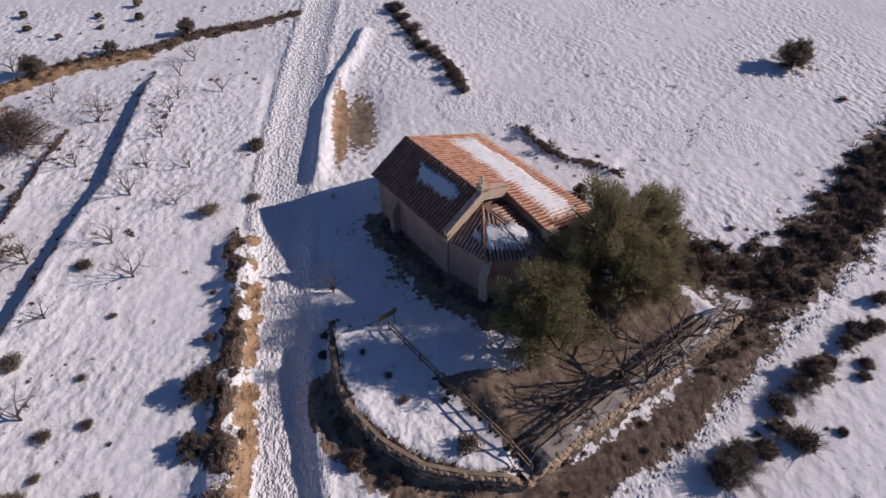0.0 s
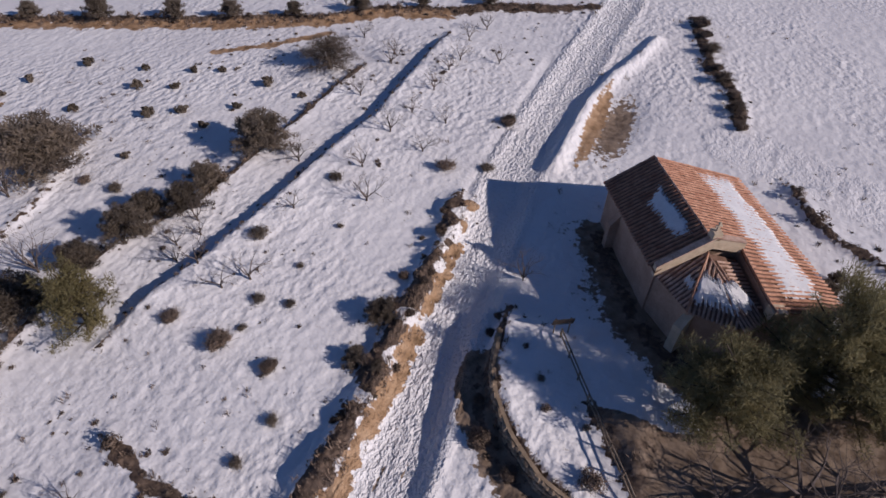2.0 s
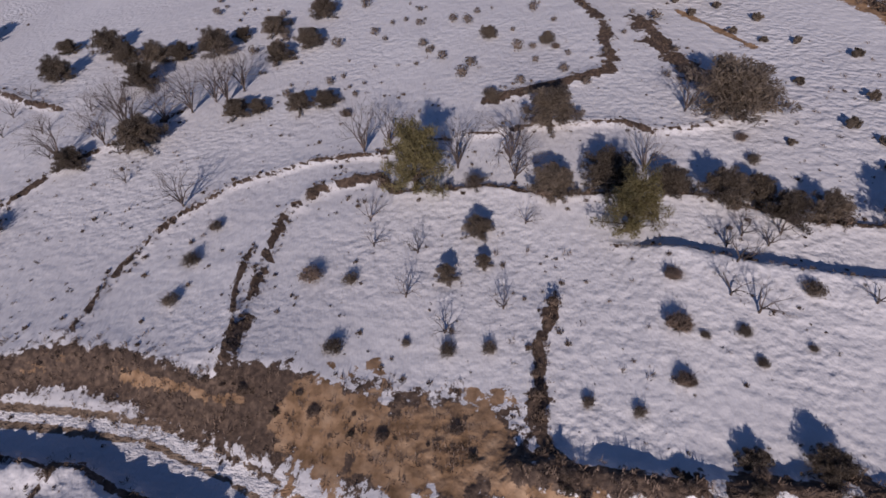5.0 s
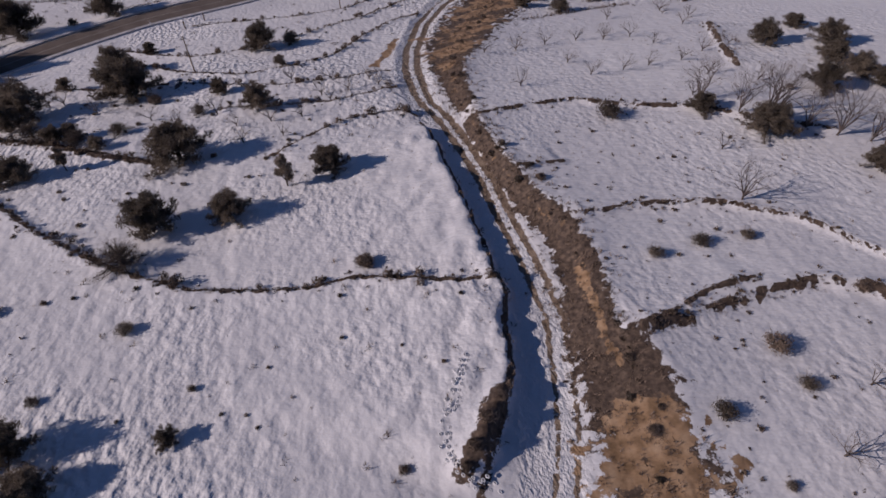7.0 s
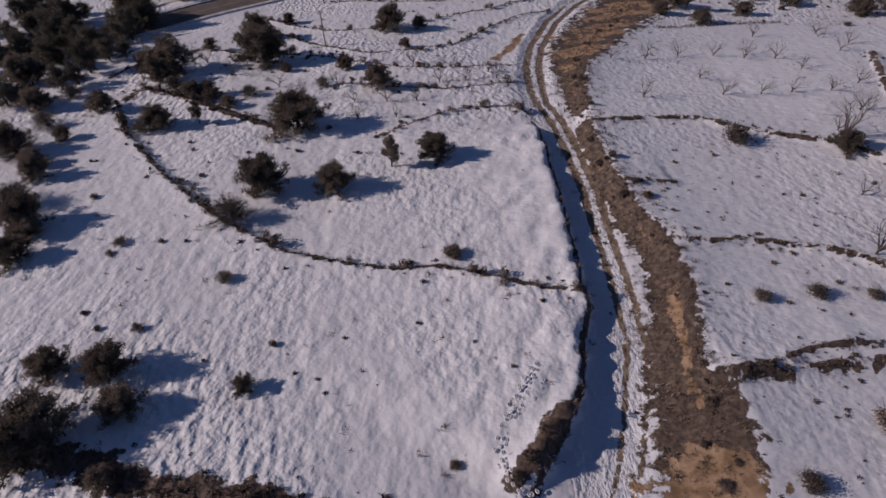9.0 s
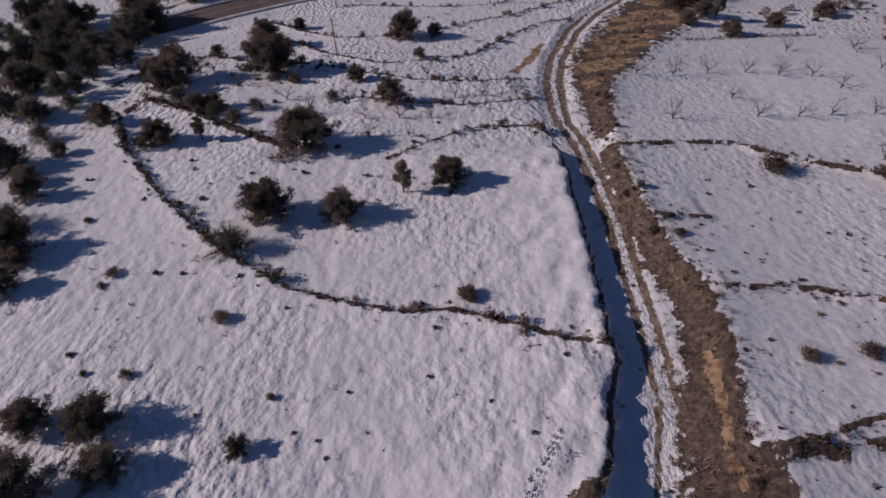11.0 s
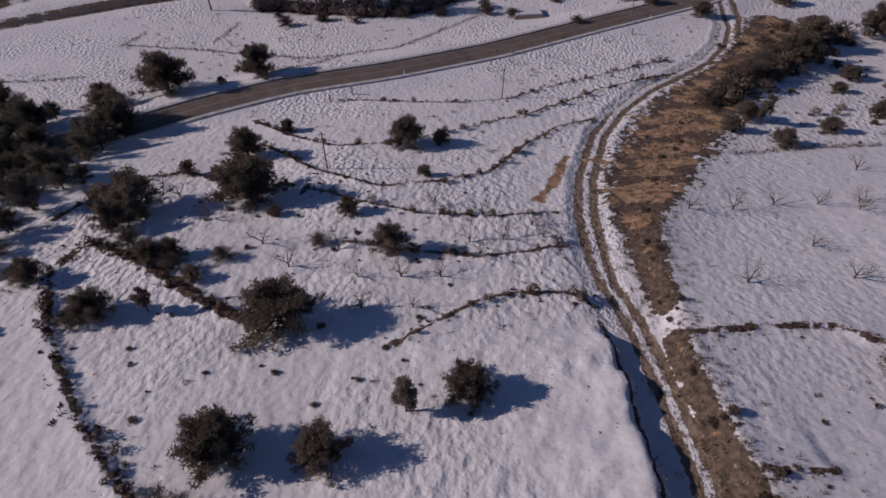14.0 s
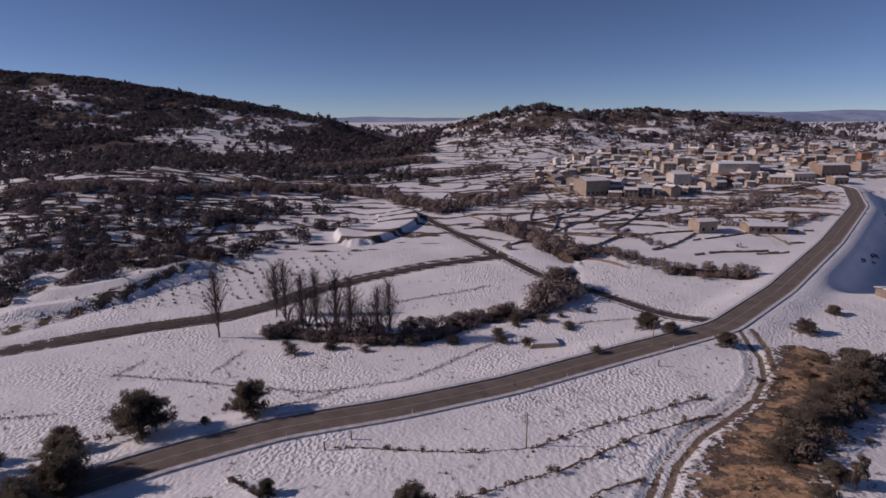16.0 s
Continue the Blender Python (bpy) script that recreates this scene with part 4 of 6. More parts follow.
SHRUBS_WEST = [(-18.9, 27.4, 2.5), (-24.7, 21.8, 1.6), (-28.2, 22.0, 1.1), (-30.1, 23.8, 1.1), (-12.9, 19.7, 1.2), (6.1, 16.4, 0.7), (-7.2, 20.0, 0.6), (-8.1, 14.9, 0.6), (-10.7, 16.8, 0.6), (-8.9, 16.2, 0.5), (-18.2, 18.3, 0.6), (-30.7, 33.1, 2.0), (-31.2, 31.5, 1.3), (-26.7, 33.0, 1.1), (-24.2, 32.9, 0.8), (-36.7, 40.7, 1.5), (1.4, 8.9, 1.4), (-1.2, 21.3, 0.7), (-0.8, 25.9, 0.8), (9.3, 22.8, 0.8), (3.3, 19.0, 0.5)]
SHRUBS_EAST = [(36.3, 47.7, 3.9), (27.6, 22.4, 2.0), (32.7, 22.9, 2.3), (37.5, 22.6, 1.8), (31.1, 10.7, 2.4), (23.5, 6.6, 2.1), (30.7, 7.1, 1.8), (19.6, -15.6, 1.3), (20.2, -12.3, 1.3), (23.8, -24.2, 1.2), (26.2, -23.5, 1.4), (47.9, -29.7, 1.9), (51.6, -29.4, 1.5), (58.1, 14.3, 1.9), (24.5, 1.1, 1.0), (23.8, -2.2, 1.8), (24.1, -5.3, 1.6), (42.2, 14.0, 1.6)]
SHRUBS_SOUTH = [(30.3, -29.3, 2.9), (25.3, -27.9, 1.1), (28.4, -39.0, 2.4), (25.9, -20.8, 1.3), (19.3, -45.4, 3.0), (15.6, -47.3, 2.5), (24.7, -33.5, 1.1), (2.7, -23.2, 1.1), (-0.2, -23.0, 1.0), (3.6, -25.3, 1.0), (5.4, -27.4, 0.8), (-53.5, -58.0, 1.9), (-1.3, -19.4, 2.8), (34.2, -25.8, 1.5), (60.7, -7.6, 2.0), (72.7, -11.1, 2.1)]
OLIVES = [(87.1, -28.7), (85.2, -34.1), (81.0, -38.5), (74.1, -41.7), (71.0, -47.8), (63.6, -38.7), (60.4, -45.5), (56.2, -47.3), (53.6, -53.1), (54.7, -41.3), (51.7, -43.3), (46.5, -46.6), (47.5, -41.9), (46.3, -52.5), (40.9, -51.8), (51.1, -34.2), (62.9, -49.5), (56.9, -51.5), (74.4, -37.8), (82.6, -30.3), (76.8, -34.4), (54.7, -94.7), (52.5, -89.9), (47.1, -86.5), (42.1, -89.3), (43.7, -93.4), (38.9, -97.1), (37.2, -91.9)]
ALMONDS_NORTH = [(28.0, 73.4), (33.5, 73.7), (39.2, 75.2), (44.9, 75.5), (56.2, 85.7), (54.0, 73.9), (28.8, 59.5), (39.1, 66.2), (40.1, 60.5), (45.4, 60.6), (49.7, 60.9), (55.6, 69.3), (68.0, 87.0), (55.3, 61.1), (60.4, 63.3), (50.5, 76.2), (55.6, 55.1), (60.6, 50.9), (70.0, 80.9), (45.0, 36.9)]
ALMONDS_MID = [(-22.1, 68.4), (-18.1, 63.9), (-10.3, 61.8), (-5.8, 61.7), (-1.7, 61.6), (2.6, 65.6), (5.4, 68.5), (9.0, 71.3), (-30.5, 74.4), (-13.1, 67.0), (10.0, 69.0), (1.5, 68.1), (-2.5, 76.8), (3.5, 74.4), (-9.4, 57.1), (-4.4, 57.0), (-36.4, 80.2), (-40.2, 83.8)]
ALMONDS_EAST = [(38.7, 7.0), (34.4, 1.7), (35.2, 5.9), (29.2, 1.9), (28.2, -6.2), (38.0, -7.8), (38.2, -18.8), (35.6, -24.5), (35.9, -27.9), (29.7, -23.3), (25.7, -1.8), (49.5, 49.6), (54.1, 46.5), (66.2, 77.1), (49.3, 74.2), (67.2, 84.8), (65.1, 63.5)]
ALMONDS_SOUTH = [(29.7, -33.6), (41.7, -68.7), (34.9, -63.6), (24.3, -37.7), (27.3, -48.5), (22.8, -47.1), (22.6, -52.9), (26.6, -58.6), (26.8, -52.9), (27.8, -73.3), (26.8, -77.8), (26.5, -66.9), (21.7, -68.4), (26.8, -63.8), (49.4, -76.9), (34.0, -40.7), (27.1, -41.9), (32.9, -24.4), (28.2, -25.0), (37.3, -29.2), (36.9, -26.0), (34.5, -54.7), (35.7, -66.1)]
BIG_BARE = [(40.7, 27.6), (50.0, 10.1), (51.5, 7.5), (44.8, -6.6), (47.0, -0.7), (56.4, -24.7), (45.8, -19.0), (62.2, 31.7), (65.6, 30.7), (47.7, -6.1), (49.3, 48.0), (51.9, 43.4), (54.6, 40.6), (57.4, 38.0), (59.7, 35.6), (62.4, 33.4), (55.8, 42.8)]
POPLARS = [(-64.1, 175.6), (-53.7, 191.9), (-44.7, 177.4), (-40.9, 177.3), (-35.5, 177.1), (-30.9, 172.9), (-25.7, 172.7), (-21.1, 171.0), (-18.4, 173.2), (-23.7, 174.2), (-48.3, 184.7)]
POLES = [(-18.4, 89.0), (9.8, 118.6)]
FENCE_POSTS = [(-23.0, 118.4), (-19.2, 121.7), (13.8, 141.4), (43.3, 152.4)]
MARKERS = [(-9.5, 130.2)]

oaks = [leafy_tree("holm_oak", 20 + k, M_OAK, "dark evergreen holm oak with dense rounded crown in snow", "tree", 0.8 + 0.1 * (k % 3), 26 + 3 * k, 5600, 0.036, 0.02, k != 1, 0.75) for k in range(4)]
chapel_pines = [leafy_tree("pine_tree", 45 + k, M_PINE, "green pine with ragged crown", "tree", 1.05, 46, 36000, 0.019, 0.1, True, 0.45) for k in range(2)]
yellow = [leafy_tree("young_pine", 50, M_YPINE, "yellowish green young pine at a field edge", "tree", 1.35, 40, 16000, 0.024, 0.0, True, 0.6)]
slim = [leafy_tree("juniper", 55, M_OAK, "slim dark juniper standing in a snowy field", "tree", 2.0, 20, 3200, 0.045)]
browns = [shrub("thicket", 60 + k, M_DRY, "dense brown leafless thicket", 420, 150) for k in range(3)]
shrubs = [shrub("shrub", 70 + k, M_DRY if k % 2 else M_OAK, "small dark shrub poking out of the snow", 150) for k in range(4)]
olives = [leafy_tree("olive_sapling", 80 + k, M_OAK, "small olive sapling in a snowy orchard row", "tree", 0.8, 7, 380, 0.13, 0.02) for k in range(2)]
almonds = [bare_tree("almond_tree", 90 + k, "bare almond tree standing in snow", 5, 0.6, 0.03, 0.15, 4, 0.55, 0.034) for k in range(5)]
bigs = [bare_tree("bare_tree", 100 + k, "tall leafless tree with fine branching at a field edge", 9, 0.5, 0.05, 0.08, 4, 0.72, 0.022) for k in range(3)]
poplars = [poplar("poplar", 110 + k, "tall slender leafless poplar beside the brook") for k in range(3)]

# finer crowns for the larger trees of a kind
LARGE = {
    "holm_oak": [leafy_tree("holm_oak", 130 + k, M_OAK, "dark evergreen holm oak with dense rounded crown in snow", "tree", 0.85 + 0.1 * k, 44, 17000, 0.024, 0.02, True, 0.85) for k in range(2)],
    "thicket": [leafy_tree("thicket", 134 + k, M_THICKET, "dense brown leafless thicket", "shrub", 0.75, 48, 16000, 0.018, 0.0, True, 0.3) for k in range(2)],
}
scatter(oaks, OAKS_WEST + [(-15.0, 4.2, 4.6), (-28.6, 10.6, 6.0), (-29.6, 17.6, 4.2), (-21.8, 8.6, 2.6), (-12.0, 5.6, 2.4), (-41.8, 36.6, 5.6), (-40.2, 31.4, 4.6), (-51.0, 51.0, 5.6), (-46.8, 47.6, 4.0)], 3, "oaks on the west terraces", (0.85, 1.05))
scatter(slim, SLIM_JUNIPERS, 2, "junipers", (1.0, 1.1))
scatter(oaks, [(a, b, 1.35 * c) for a, b, c in OAKS_EAST], 3, "oaks of the east hedge", (0.72, 0.95))
scatter(oaks, [(a, b, 1.3 * c) for a, b, c in OAKS_FAR_EAST], 3, "oaks on the far east slope", (0.72, 0.95))
scatter(yellow, [(a, b, 1.45 * c) for a, b, c in YELLOW_PINES], 4, "young pines")
scatter(browns, BROWN_BUSHES, 3, "thickets", (0.7, 0.9))
scatter(oaks, [(a, b, 1.25 * c) for a, b, c in OAKS_SOUTH] + [(62, -66, 4), (54, -70, 3.4), (46, -75.5, 4.2), (38, -80.5, 3), (29, -85.5, 3.6), (70, -63, 4.4), (80, -58.5, 4.8), (90, -55, 4), (99, -50, 5)], 3, "oaks of the south fields", (0.72, 0.95))
scatter(oaks, OAKS_ROAD, 4, "trees by the road", (0.72, 0.95))
scatter(browns, BANK_THICKETS, 4, "thickets on the lane bank", (0.7, 0.9))
forest = [leafy_tree("pine_tree", 48 + k, M_WOOD, "dark pine with ragged crown above the road", "tree", 1.1, 28, 7000, 0.036, 0.08, True, 0.5) for k in range(2)]
scatter(forest, [(a, b, 0.68 * c) for a, b, c in FOREST], 6, "pine wood above the road")
wood = np.random.default_rng(31)
scatter(forest, [(-56 - 40 * wood.random(), 82 + 30 * wood.random(), 3.4 + 3.2 * wood.random()) for _ in range(44)] + [(-50 - 28 * wood.random(), 64 + 22 * wood.random(), 2.6 + 2.6 * wood.random()) for _ in range(26)], 6, "pine wood above the road")
scatter(browns + oaks[:1], [(50 + 40 * t + 5 * wood.normal(), 113 + 42 * t + 3 * wood.normal(), 2.0 + 3.0 * wood.random()) for t in wood.random(38)], 4, "thickets above the lane", (0.6, 0.8))
scatter(browns, [(-50 + 90 * t, 176 + 6 * wood.normal() + 16 * max(0, t - 0.6), 3 + 3.5 * wood.random()) for t in wood.random(40)], 4, "thickets along the brook", (0.6, 0.8))
scatter(shrubs, [(-48 + 50 * wood.random(), 44 + 44 * wood.random(), 0.5 + 1.0 * wood.random() ** 2) for _ in range(90)], 1, "shrubs on the west terraces", (0.7, 0.9))
scatter(shrubs + oaks[:1], [(58 + 50 * wood.random(), 92 + 60 * wood.random(), 0.8 + 1.6 * wood.random() ** 2) for _ in range(60)], 1, "shrubs above the lane", (0.7, 0.9))
for line, n in ((BANK_SOUTH, 40), (BANK, 90)):
    q = spline(line, 200)[wood.integers(0, 200, n)] + wood.normal(0, 0.8, (n, 2)) + np.array([0.6, 0])
    scatter(browns + oaks[:1], [(a, c, 0.4 + 1.2 * wood.random() ** 1.5) for a, c in q], 1, "bushes on the lane banks", (0.6, 0.9))
scatter(browns + oaks, BUSHES_TERRACE, 2, "bushes on the west terraces", (0.8, 1.1))
scatter(shrubs, SHRUBS_WEST, 1, "shrubs in the west field", (0.7, 0.9))
scatter(shrubs, [(a, b, 1.3 * c) for a, b, c in SHRUBS_EAST], 1, "shrubs in the east fields", (0.7, 0.9))
scatter(shrubs, SHRUBS_SOUTH, 1, "shrubs in the south field", (0.7, 0.9))
scatter(browns, [(6.2, -19.9, 2.4), (8.4, -28.2, 1.2), (8.3, -29.8, 1.1), (7.2, -22.6, 1.2), (3.6, -18.4, 1.8), (-0.6, -16.6, 1.6), (9.0, 11.8, 1.3), (7.6, 10.4, 1.6), (6.2, 8.8, 1.5), (5.3, 7.7, 1.2), (-7.9, -65.4, 2.2), (-7.0, -69.0, 3.4), (-6.6, -71.8, 2.4), (-5.2, -75.2, 3.6), (-4.4, -78.0, 2.2), (-3.4, -82.6, 3.4), (-2.2, -87.0, 2.4), (-1.4, -90.4, 3.0)], 1, "thickets at the lane edge", (0.6, 0.8))
scatter(almonds, [(10 + 7.2 * k + 0.6 * wood.normal() - 3.0 * r, 127 + 4.0 * k + 0.6 * wood.normal() + 5.2 * r) for r in range(3) for k in range(6 - r)] + [(-60 + 9.0 * k + wood.normal(), 150 + 1.2 * k + wood.normal()) for k in range(4)], 1.7, "saplings above the road", (0.8, 1.1))
scatter(olives, OLIVES, 1.3, "olive saplings", (0.8, 1.2))
scatter(almonds, ALMONDS_NORTH, 2.9, "almond orchard north", (0.85, 1.1))
scatter(almonds, ALMONDS_MID, 2.9, "almond trees on the terraces", (0.85, 1.1))
scatter(almonds, ALMONDS_EAST, 2.5, "almond trees in the east fields", (0.85, 1.1))
scatter(almonds, ALMONDS_SOUTH, 2.9, "almond trees in the south field", (0.85, 1.1))
scatter(bigs, BIG_BARE, 6.2, "tall bare trees", (0.85, 1.1))
scatter(poplars, POPLARS[:2] + POPLARS[7:9] + [(x + 2.2, y + 1.5) for x, y in POPLARS[1:6]], 16, "poplars by the brook", (0.9, 1.1))
scatter(bigs, POPLARS[2:7] + POPLARS[9:], 15, "tall trees by the brook", (0.8, 1.0))

# pines round the chapel
for x, y, w, h, p in ((-13.3, -31.3, 6.8, 11.0, 0), (-15.8, -30.6, 6.4, 7.0, 1), (-7.4, -26.5, 8.2, 7.8, 1), (-11.6, -30.6, 4.6, 4.4, 0), (-17.6, -33.2, 6.6, 8.0, 1), (-17.6, -30.6, 5.4, 5.6, 0), (-18.8, -34.6, 5.4, 7.6, 1)):
    m = Matrix.Translation((x, y, gz(x, y) - 0.05)) @ Matrix.Rotation(x, 4, "Z") @ Matrix.Diagonal((w, w, h, 1))
    tagged(copy_thing(chapel_pines[p], m), "dense green pine crowding the chapel wall", group="pines by the chapel")
scatter(oaks, [(-15.6, -42.6, 2.8), (-17.0, -41.0, 2.4), (-16.2, -44.2, 2.2), (-10.2, -30.4, 2.6), (-12.6, -31.4, 2.8), (-12.0, -29.0, 2.0)], 2, "bushes behind the chapel", (0.7, 0.9))
gully = [(-22.5, -36), (-25.0, -32.6), (-29.5, -31.8), (-36.0, -35.6), (-43.5, -40.6), (-50.9, -46.4), (-62, -54)]
gx, gy = spline(gully, 120)[wood.integers(0, 120, 150)].T
scatter(browns + shrubs + oaks[:2], [(a + 1.5 * wood.normal(), b + 1.3 * wood.normal(), 0.8 + 1.7 * wood.random() ** 1.5) for a, b in zip(gx, gy)], 1, "bushes of the gully", (0.6, 0.85))
scatter(shrubs + browns, [(-26.5 + 3 * wood.normal(), -35.6 + 1.0 * wood.normal(), 0.6 + 0.9 * wood.random()) for _ in range(14)], 1, "bushes of the gully", (0.6, 0.85))
scatter(oaks[:2] + browns, [(a, c, 1.4 * w) for a, c, w in BUSHES_CHAPEL], 1, "bushes below the footpath", (0.65, 0.85))
scatter(shrubs, [(-13.5 + 5 * wood.normal(), -18.6 - 0.5 * 5 * wood.normal() * 0.2, 0.5 + 0.5 * wood.random()) for _ in range(10)], 1, "shrubs below the yard wall", (0.6, 0.8))
for x, y, h, p in ((-14.0, -22.3, 6.0, 0), (7.7, -34.3, 3.6, 1)):
    m = Matrix.Translation((x, y, gz(x, y) - 0.05)) @ Matrix.Rotation(x * 3, 4, "Z") @ Matrix.Diagonal((h, h, h, 1))
    tagged(copy_thing(bigs[p], m), "leafless tree in the chapel garden", group="garden trees")
yard_trees = [bare_tree("yard_tree", 120, "old leafless tree leaning over the yard fence", 6, 0.6, 0.0, 0.16, 4, 0.45, 0.035)]
for x, y, h in ((-12.6, -23.0, 6.4), (-17.4, -25.4, 5.0), (-8.4, -21.4, 4.2)):
    copy_thing(yard_trees[0], Matrix.Translation((x, y, gz(x, y) - 0.05)) @ Matrix.Rotation(x * 2.0, 4, "Z") @ Matrix.Rotation(0.25, 4, "X") @ Matrix.Diagonal((h, h, h * 0.8, 1)))["group"] = "yard trees"
remove(yard_trees)
remove(LARGE["holm_oak"] + LARGE["thicket"])
remove(oaks + forest + chapel_pines + yellow + slim + browns + shrubs + olives + almonds + bigs + poplars)


# ---------------------------------------------------------------- scrub, tufts and stones along the field edges
def tufts(rng, x, y, z, size, blades=7, thin=0.07):
    """Spiky dry tufts: vertices and faces of all of them together."""
    n = len(x)
    t = rng.uniform(0, 2 * np.pi, (n, blades))
    tilt = rng.uniform(0.2, 1.1, (n, blades))
    ln = size[:, None] * rng.uniform(0.6, 1.2, (n, blades))
    wd = ln * thin * rng.uniform(0.5, 1.3, (n, blades))
    bx = x[:, None] + size[:, None] * rng.normal(0, 0.38, (n, blades))
    by = y[:, None] + size[:, None] * rng.normal(0, 0.38, (n, blades))
    bz = np.repeat(z[:, None], blades, 1) - 0.04
    tip = np.stack([bx + ln * np.cos(t) * np.sin(tilt), by + ln * np.sin(t) * np.sin(tilt), bz + ln * np.cos(tilt)], -1)
    a = np.stack([bx - wd * np.sin(t), by + wd * np.cos(t), bz], -1)
    b = np.stack([bx + wd * np.sin(t), by - wd * np.cos(t), bz], -1)
    m = (a + tip) / 2 + np.stack([-wd * np.sin(t), wd * np.cos(t), wd * 0.3], -1) * 0.6
    v = np.stack([a, b, tip, m], 2).reshape(-1, 3)
    k = np.arange(n * blades) * 4
    f = np.concatenate([np.stack([k, k + 1, k + 2], 1), np.stack([k, k + 2, k + 3], 1)])
    return v.tolist(), f.tolist()


def along(pts, per_m, half, rng):
    p = np.array(pts, float)
    total = np.linalg.norm(np.diff(p, axis=0), axis=1).sum()
    n = int(total * per_m)
    q = spline(pts, max(3, n))
    d = np.gradient(q, axis=0)
    d /= np.linalg.norm(d, axis=1)[:, None] + 1e-9
    off = rng.normal(0, half * 0.55, len(q))
    return q[:, 0] - d[:, 1] * off + rng.normal(0, 0.2, len(q)), q[:, 1] + d[:, 0] * off + rng.normal(0, 0.2, len(q))


rng = np.random.default_rng(5)
for name, half, h, pts in EDGES:
    x, y = along(pts, 5 + 7 * half, half, rng)
    keep = rng.random(len(x)) < 0.85
    x, y = x[keep], y[keep]
    v, f = tufts(rng, x, y, gzs(x, y), 0.10 + (0.16 if name[:4] == "east" else np.minimum(0.55, 0.10 + 0.26 * half)) * rng.random(len(x)) ** 1.5, 24)
    tagged(data_part("hedge_scrub", v, f, M_DRY), "dry brown scrub and grass along a snowy field edge", "scrub", kind="stuff")
for half, pts in VALLEY_LINES:
    if half < 2:
        x, y = along(pts, 4, half, rng)
        v, f = tufts(rng, x, y, gzs(x, y), 0.35 + 0.6 * half * rng.random(len(x)), 8)
        tagged(data_part("valley_scrub", v, f, M_DRY), "thin line of dry scrub between valley fields", "scrub", kind="stuff")
for line, half, per in ((BANK, 3.0, 26), (BANK_SOUTH, 1.0, 14), (LANE_WEST, 0.35, 2.5)):
    x, y = along(line, per, half, rng)
    v, f = tufts(rng, x, y, gzs(x, y), 0.10 + 0.36 * rng.random(len(x)) ** 2, 16)
    tagged(data_part("bank_scrub", v, f, M_DRY), "dry scrub growing on the bare earth bank", "scrub", kind="stuff")
# single tufts that pierce the snow of the fields
x, y = rng.uniform(-50, 75, 4600), rng.uniform(-95, 95, 4600)
keep = np.sin(x * 0.11 + 1) * np.sin(y * 0.13) + rng.normal(0, 0.5, len(x)) > 0.25
x, y = x[keep], y[keep]
i, d, s, a = near_line(x, y, LANE, 3.0)
keep = np.ones(len(x), bool)
keep[i[d < 2.6]] = False
x, y = x[keep], y[keep]
v, f = tufts(rng, x, y, gzs(x, y), 0.10 + 0.36 * rng.random(len(x)) ** 2.5, 18)
tagged(data_part("field_tufts", v, f, M_DRY), "dead grass tufts piercing the field snow", "grass", kind="stuff")

rc = np.random.default_rng(15)
cx, cy = rc.uniform(16, 62, 520), rc.uniform(-95, 52, 520)
x, y = np.repeat(cx, 4) + rc.normal(0, 1.3, 2080), np.repeat(cy, 4) + rc.normal(0, 1.3, 2080)
keep = fbm(x, y, 22, 43) + 0.3 * rc.normal(size=len(x)) > 0.0
x, y = [x[keep]], [y[keep]]
for name, half, h, pts in EDGES:
    ex, ey = along(pts, 2.2, 1.2 + half, rc)
    x.append(ex)
    y.append(ey)
x, y = np.concatenate(x), np.concatenate(y)
v, f = tufts(rc, x, y, gzs(x, y), 0.08 + 0.26 * rc.random(len(x)) ** 3, 40, 0.16)
tagged(data_part("field_clods", v, f, M_DRY), "brown clods and dead growth dotting the field snow", "grass", kind="stuff")
x, y = rng.uniform(-95, 110, 9000), rng.uniform(92, 240, 9000)
keep = fbm(x, y, 26, 24) + 0.5 * rng.normal(size=len(x)) > 0.25
i, d, s, a = near_line(x, y, ROAD, 8.0)
keep[i[d < 6]] = False
x, y = x[keep], y[keep]
v, f = tufts(rng, x, y, gzs(x, y), 0.14 + 0.5 * rng.random(len(x)) ** 2.5, 14)
tagged(data_part("valley_tufts", v, f, M_DRY), "dead grass tufts and low scrub in the valley snow", "grass", kind="stuff")
# ---------------------------------------------------------------- chapel (local: s along the ridge towards the apse, w east of the ridge)
CHAPEL = Matrix.Translation((0.4, -45.9, 3.05)) @ Matrix(((-0.504, 0.864, 0, 0), (0.864, 0.504, 0, 0), (0, 0, 1, 0), (0, 0, 0, 1))) @ Matrix.Diagonal((1.09, 1, 1, 1))
chapel = new("chapel")
chapel.matrix_world = CHAPEL
tagged(chapel, "small ochre chapel with clay tile roofs partly under snow", "chapel")


def flip(faces):
    """The local frame is left-handed, so faces are turned to look outwards."""
    return [tuple(reversed(f)) for f in faces]


def prism(name, outline, z0, tops, mat, parent, label=""):
    """Walls over an outline of (s, w), from z0 up to a height at each corner."""
    n = len(outline)
    v = [(s, w, z0) for s, w in outline] + [(s, w, t) for (s, w), t in zip(outline, tops)]
    f = [(k, (k + 1) % n, n + (k + 1) % n, n + k) for k in range(n)] + [tuple(range(n - 1, -1, -1)), tuple(range(n, 2 * n))]
    return data_part(name, v, flip(f), mat, parent, label)


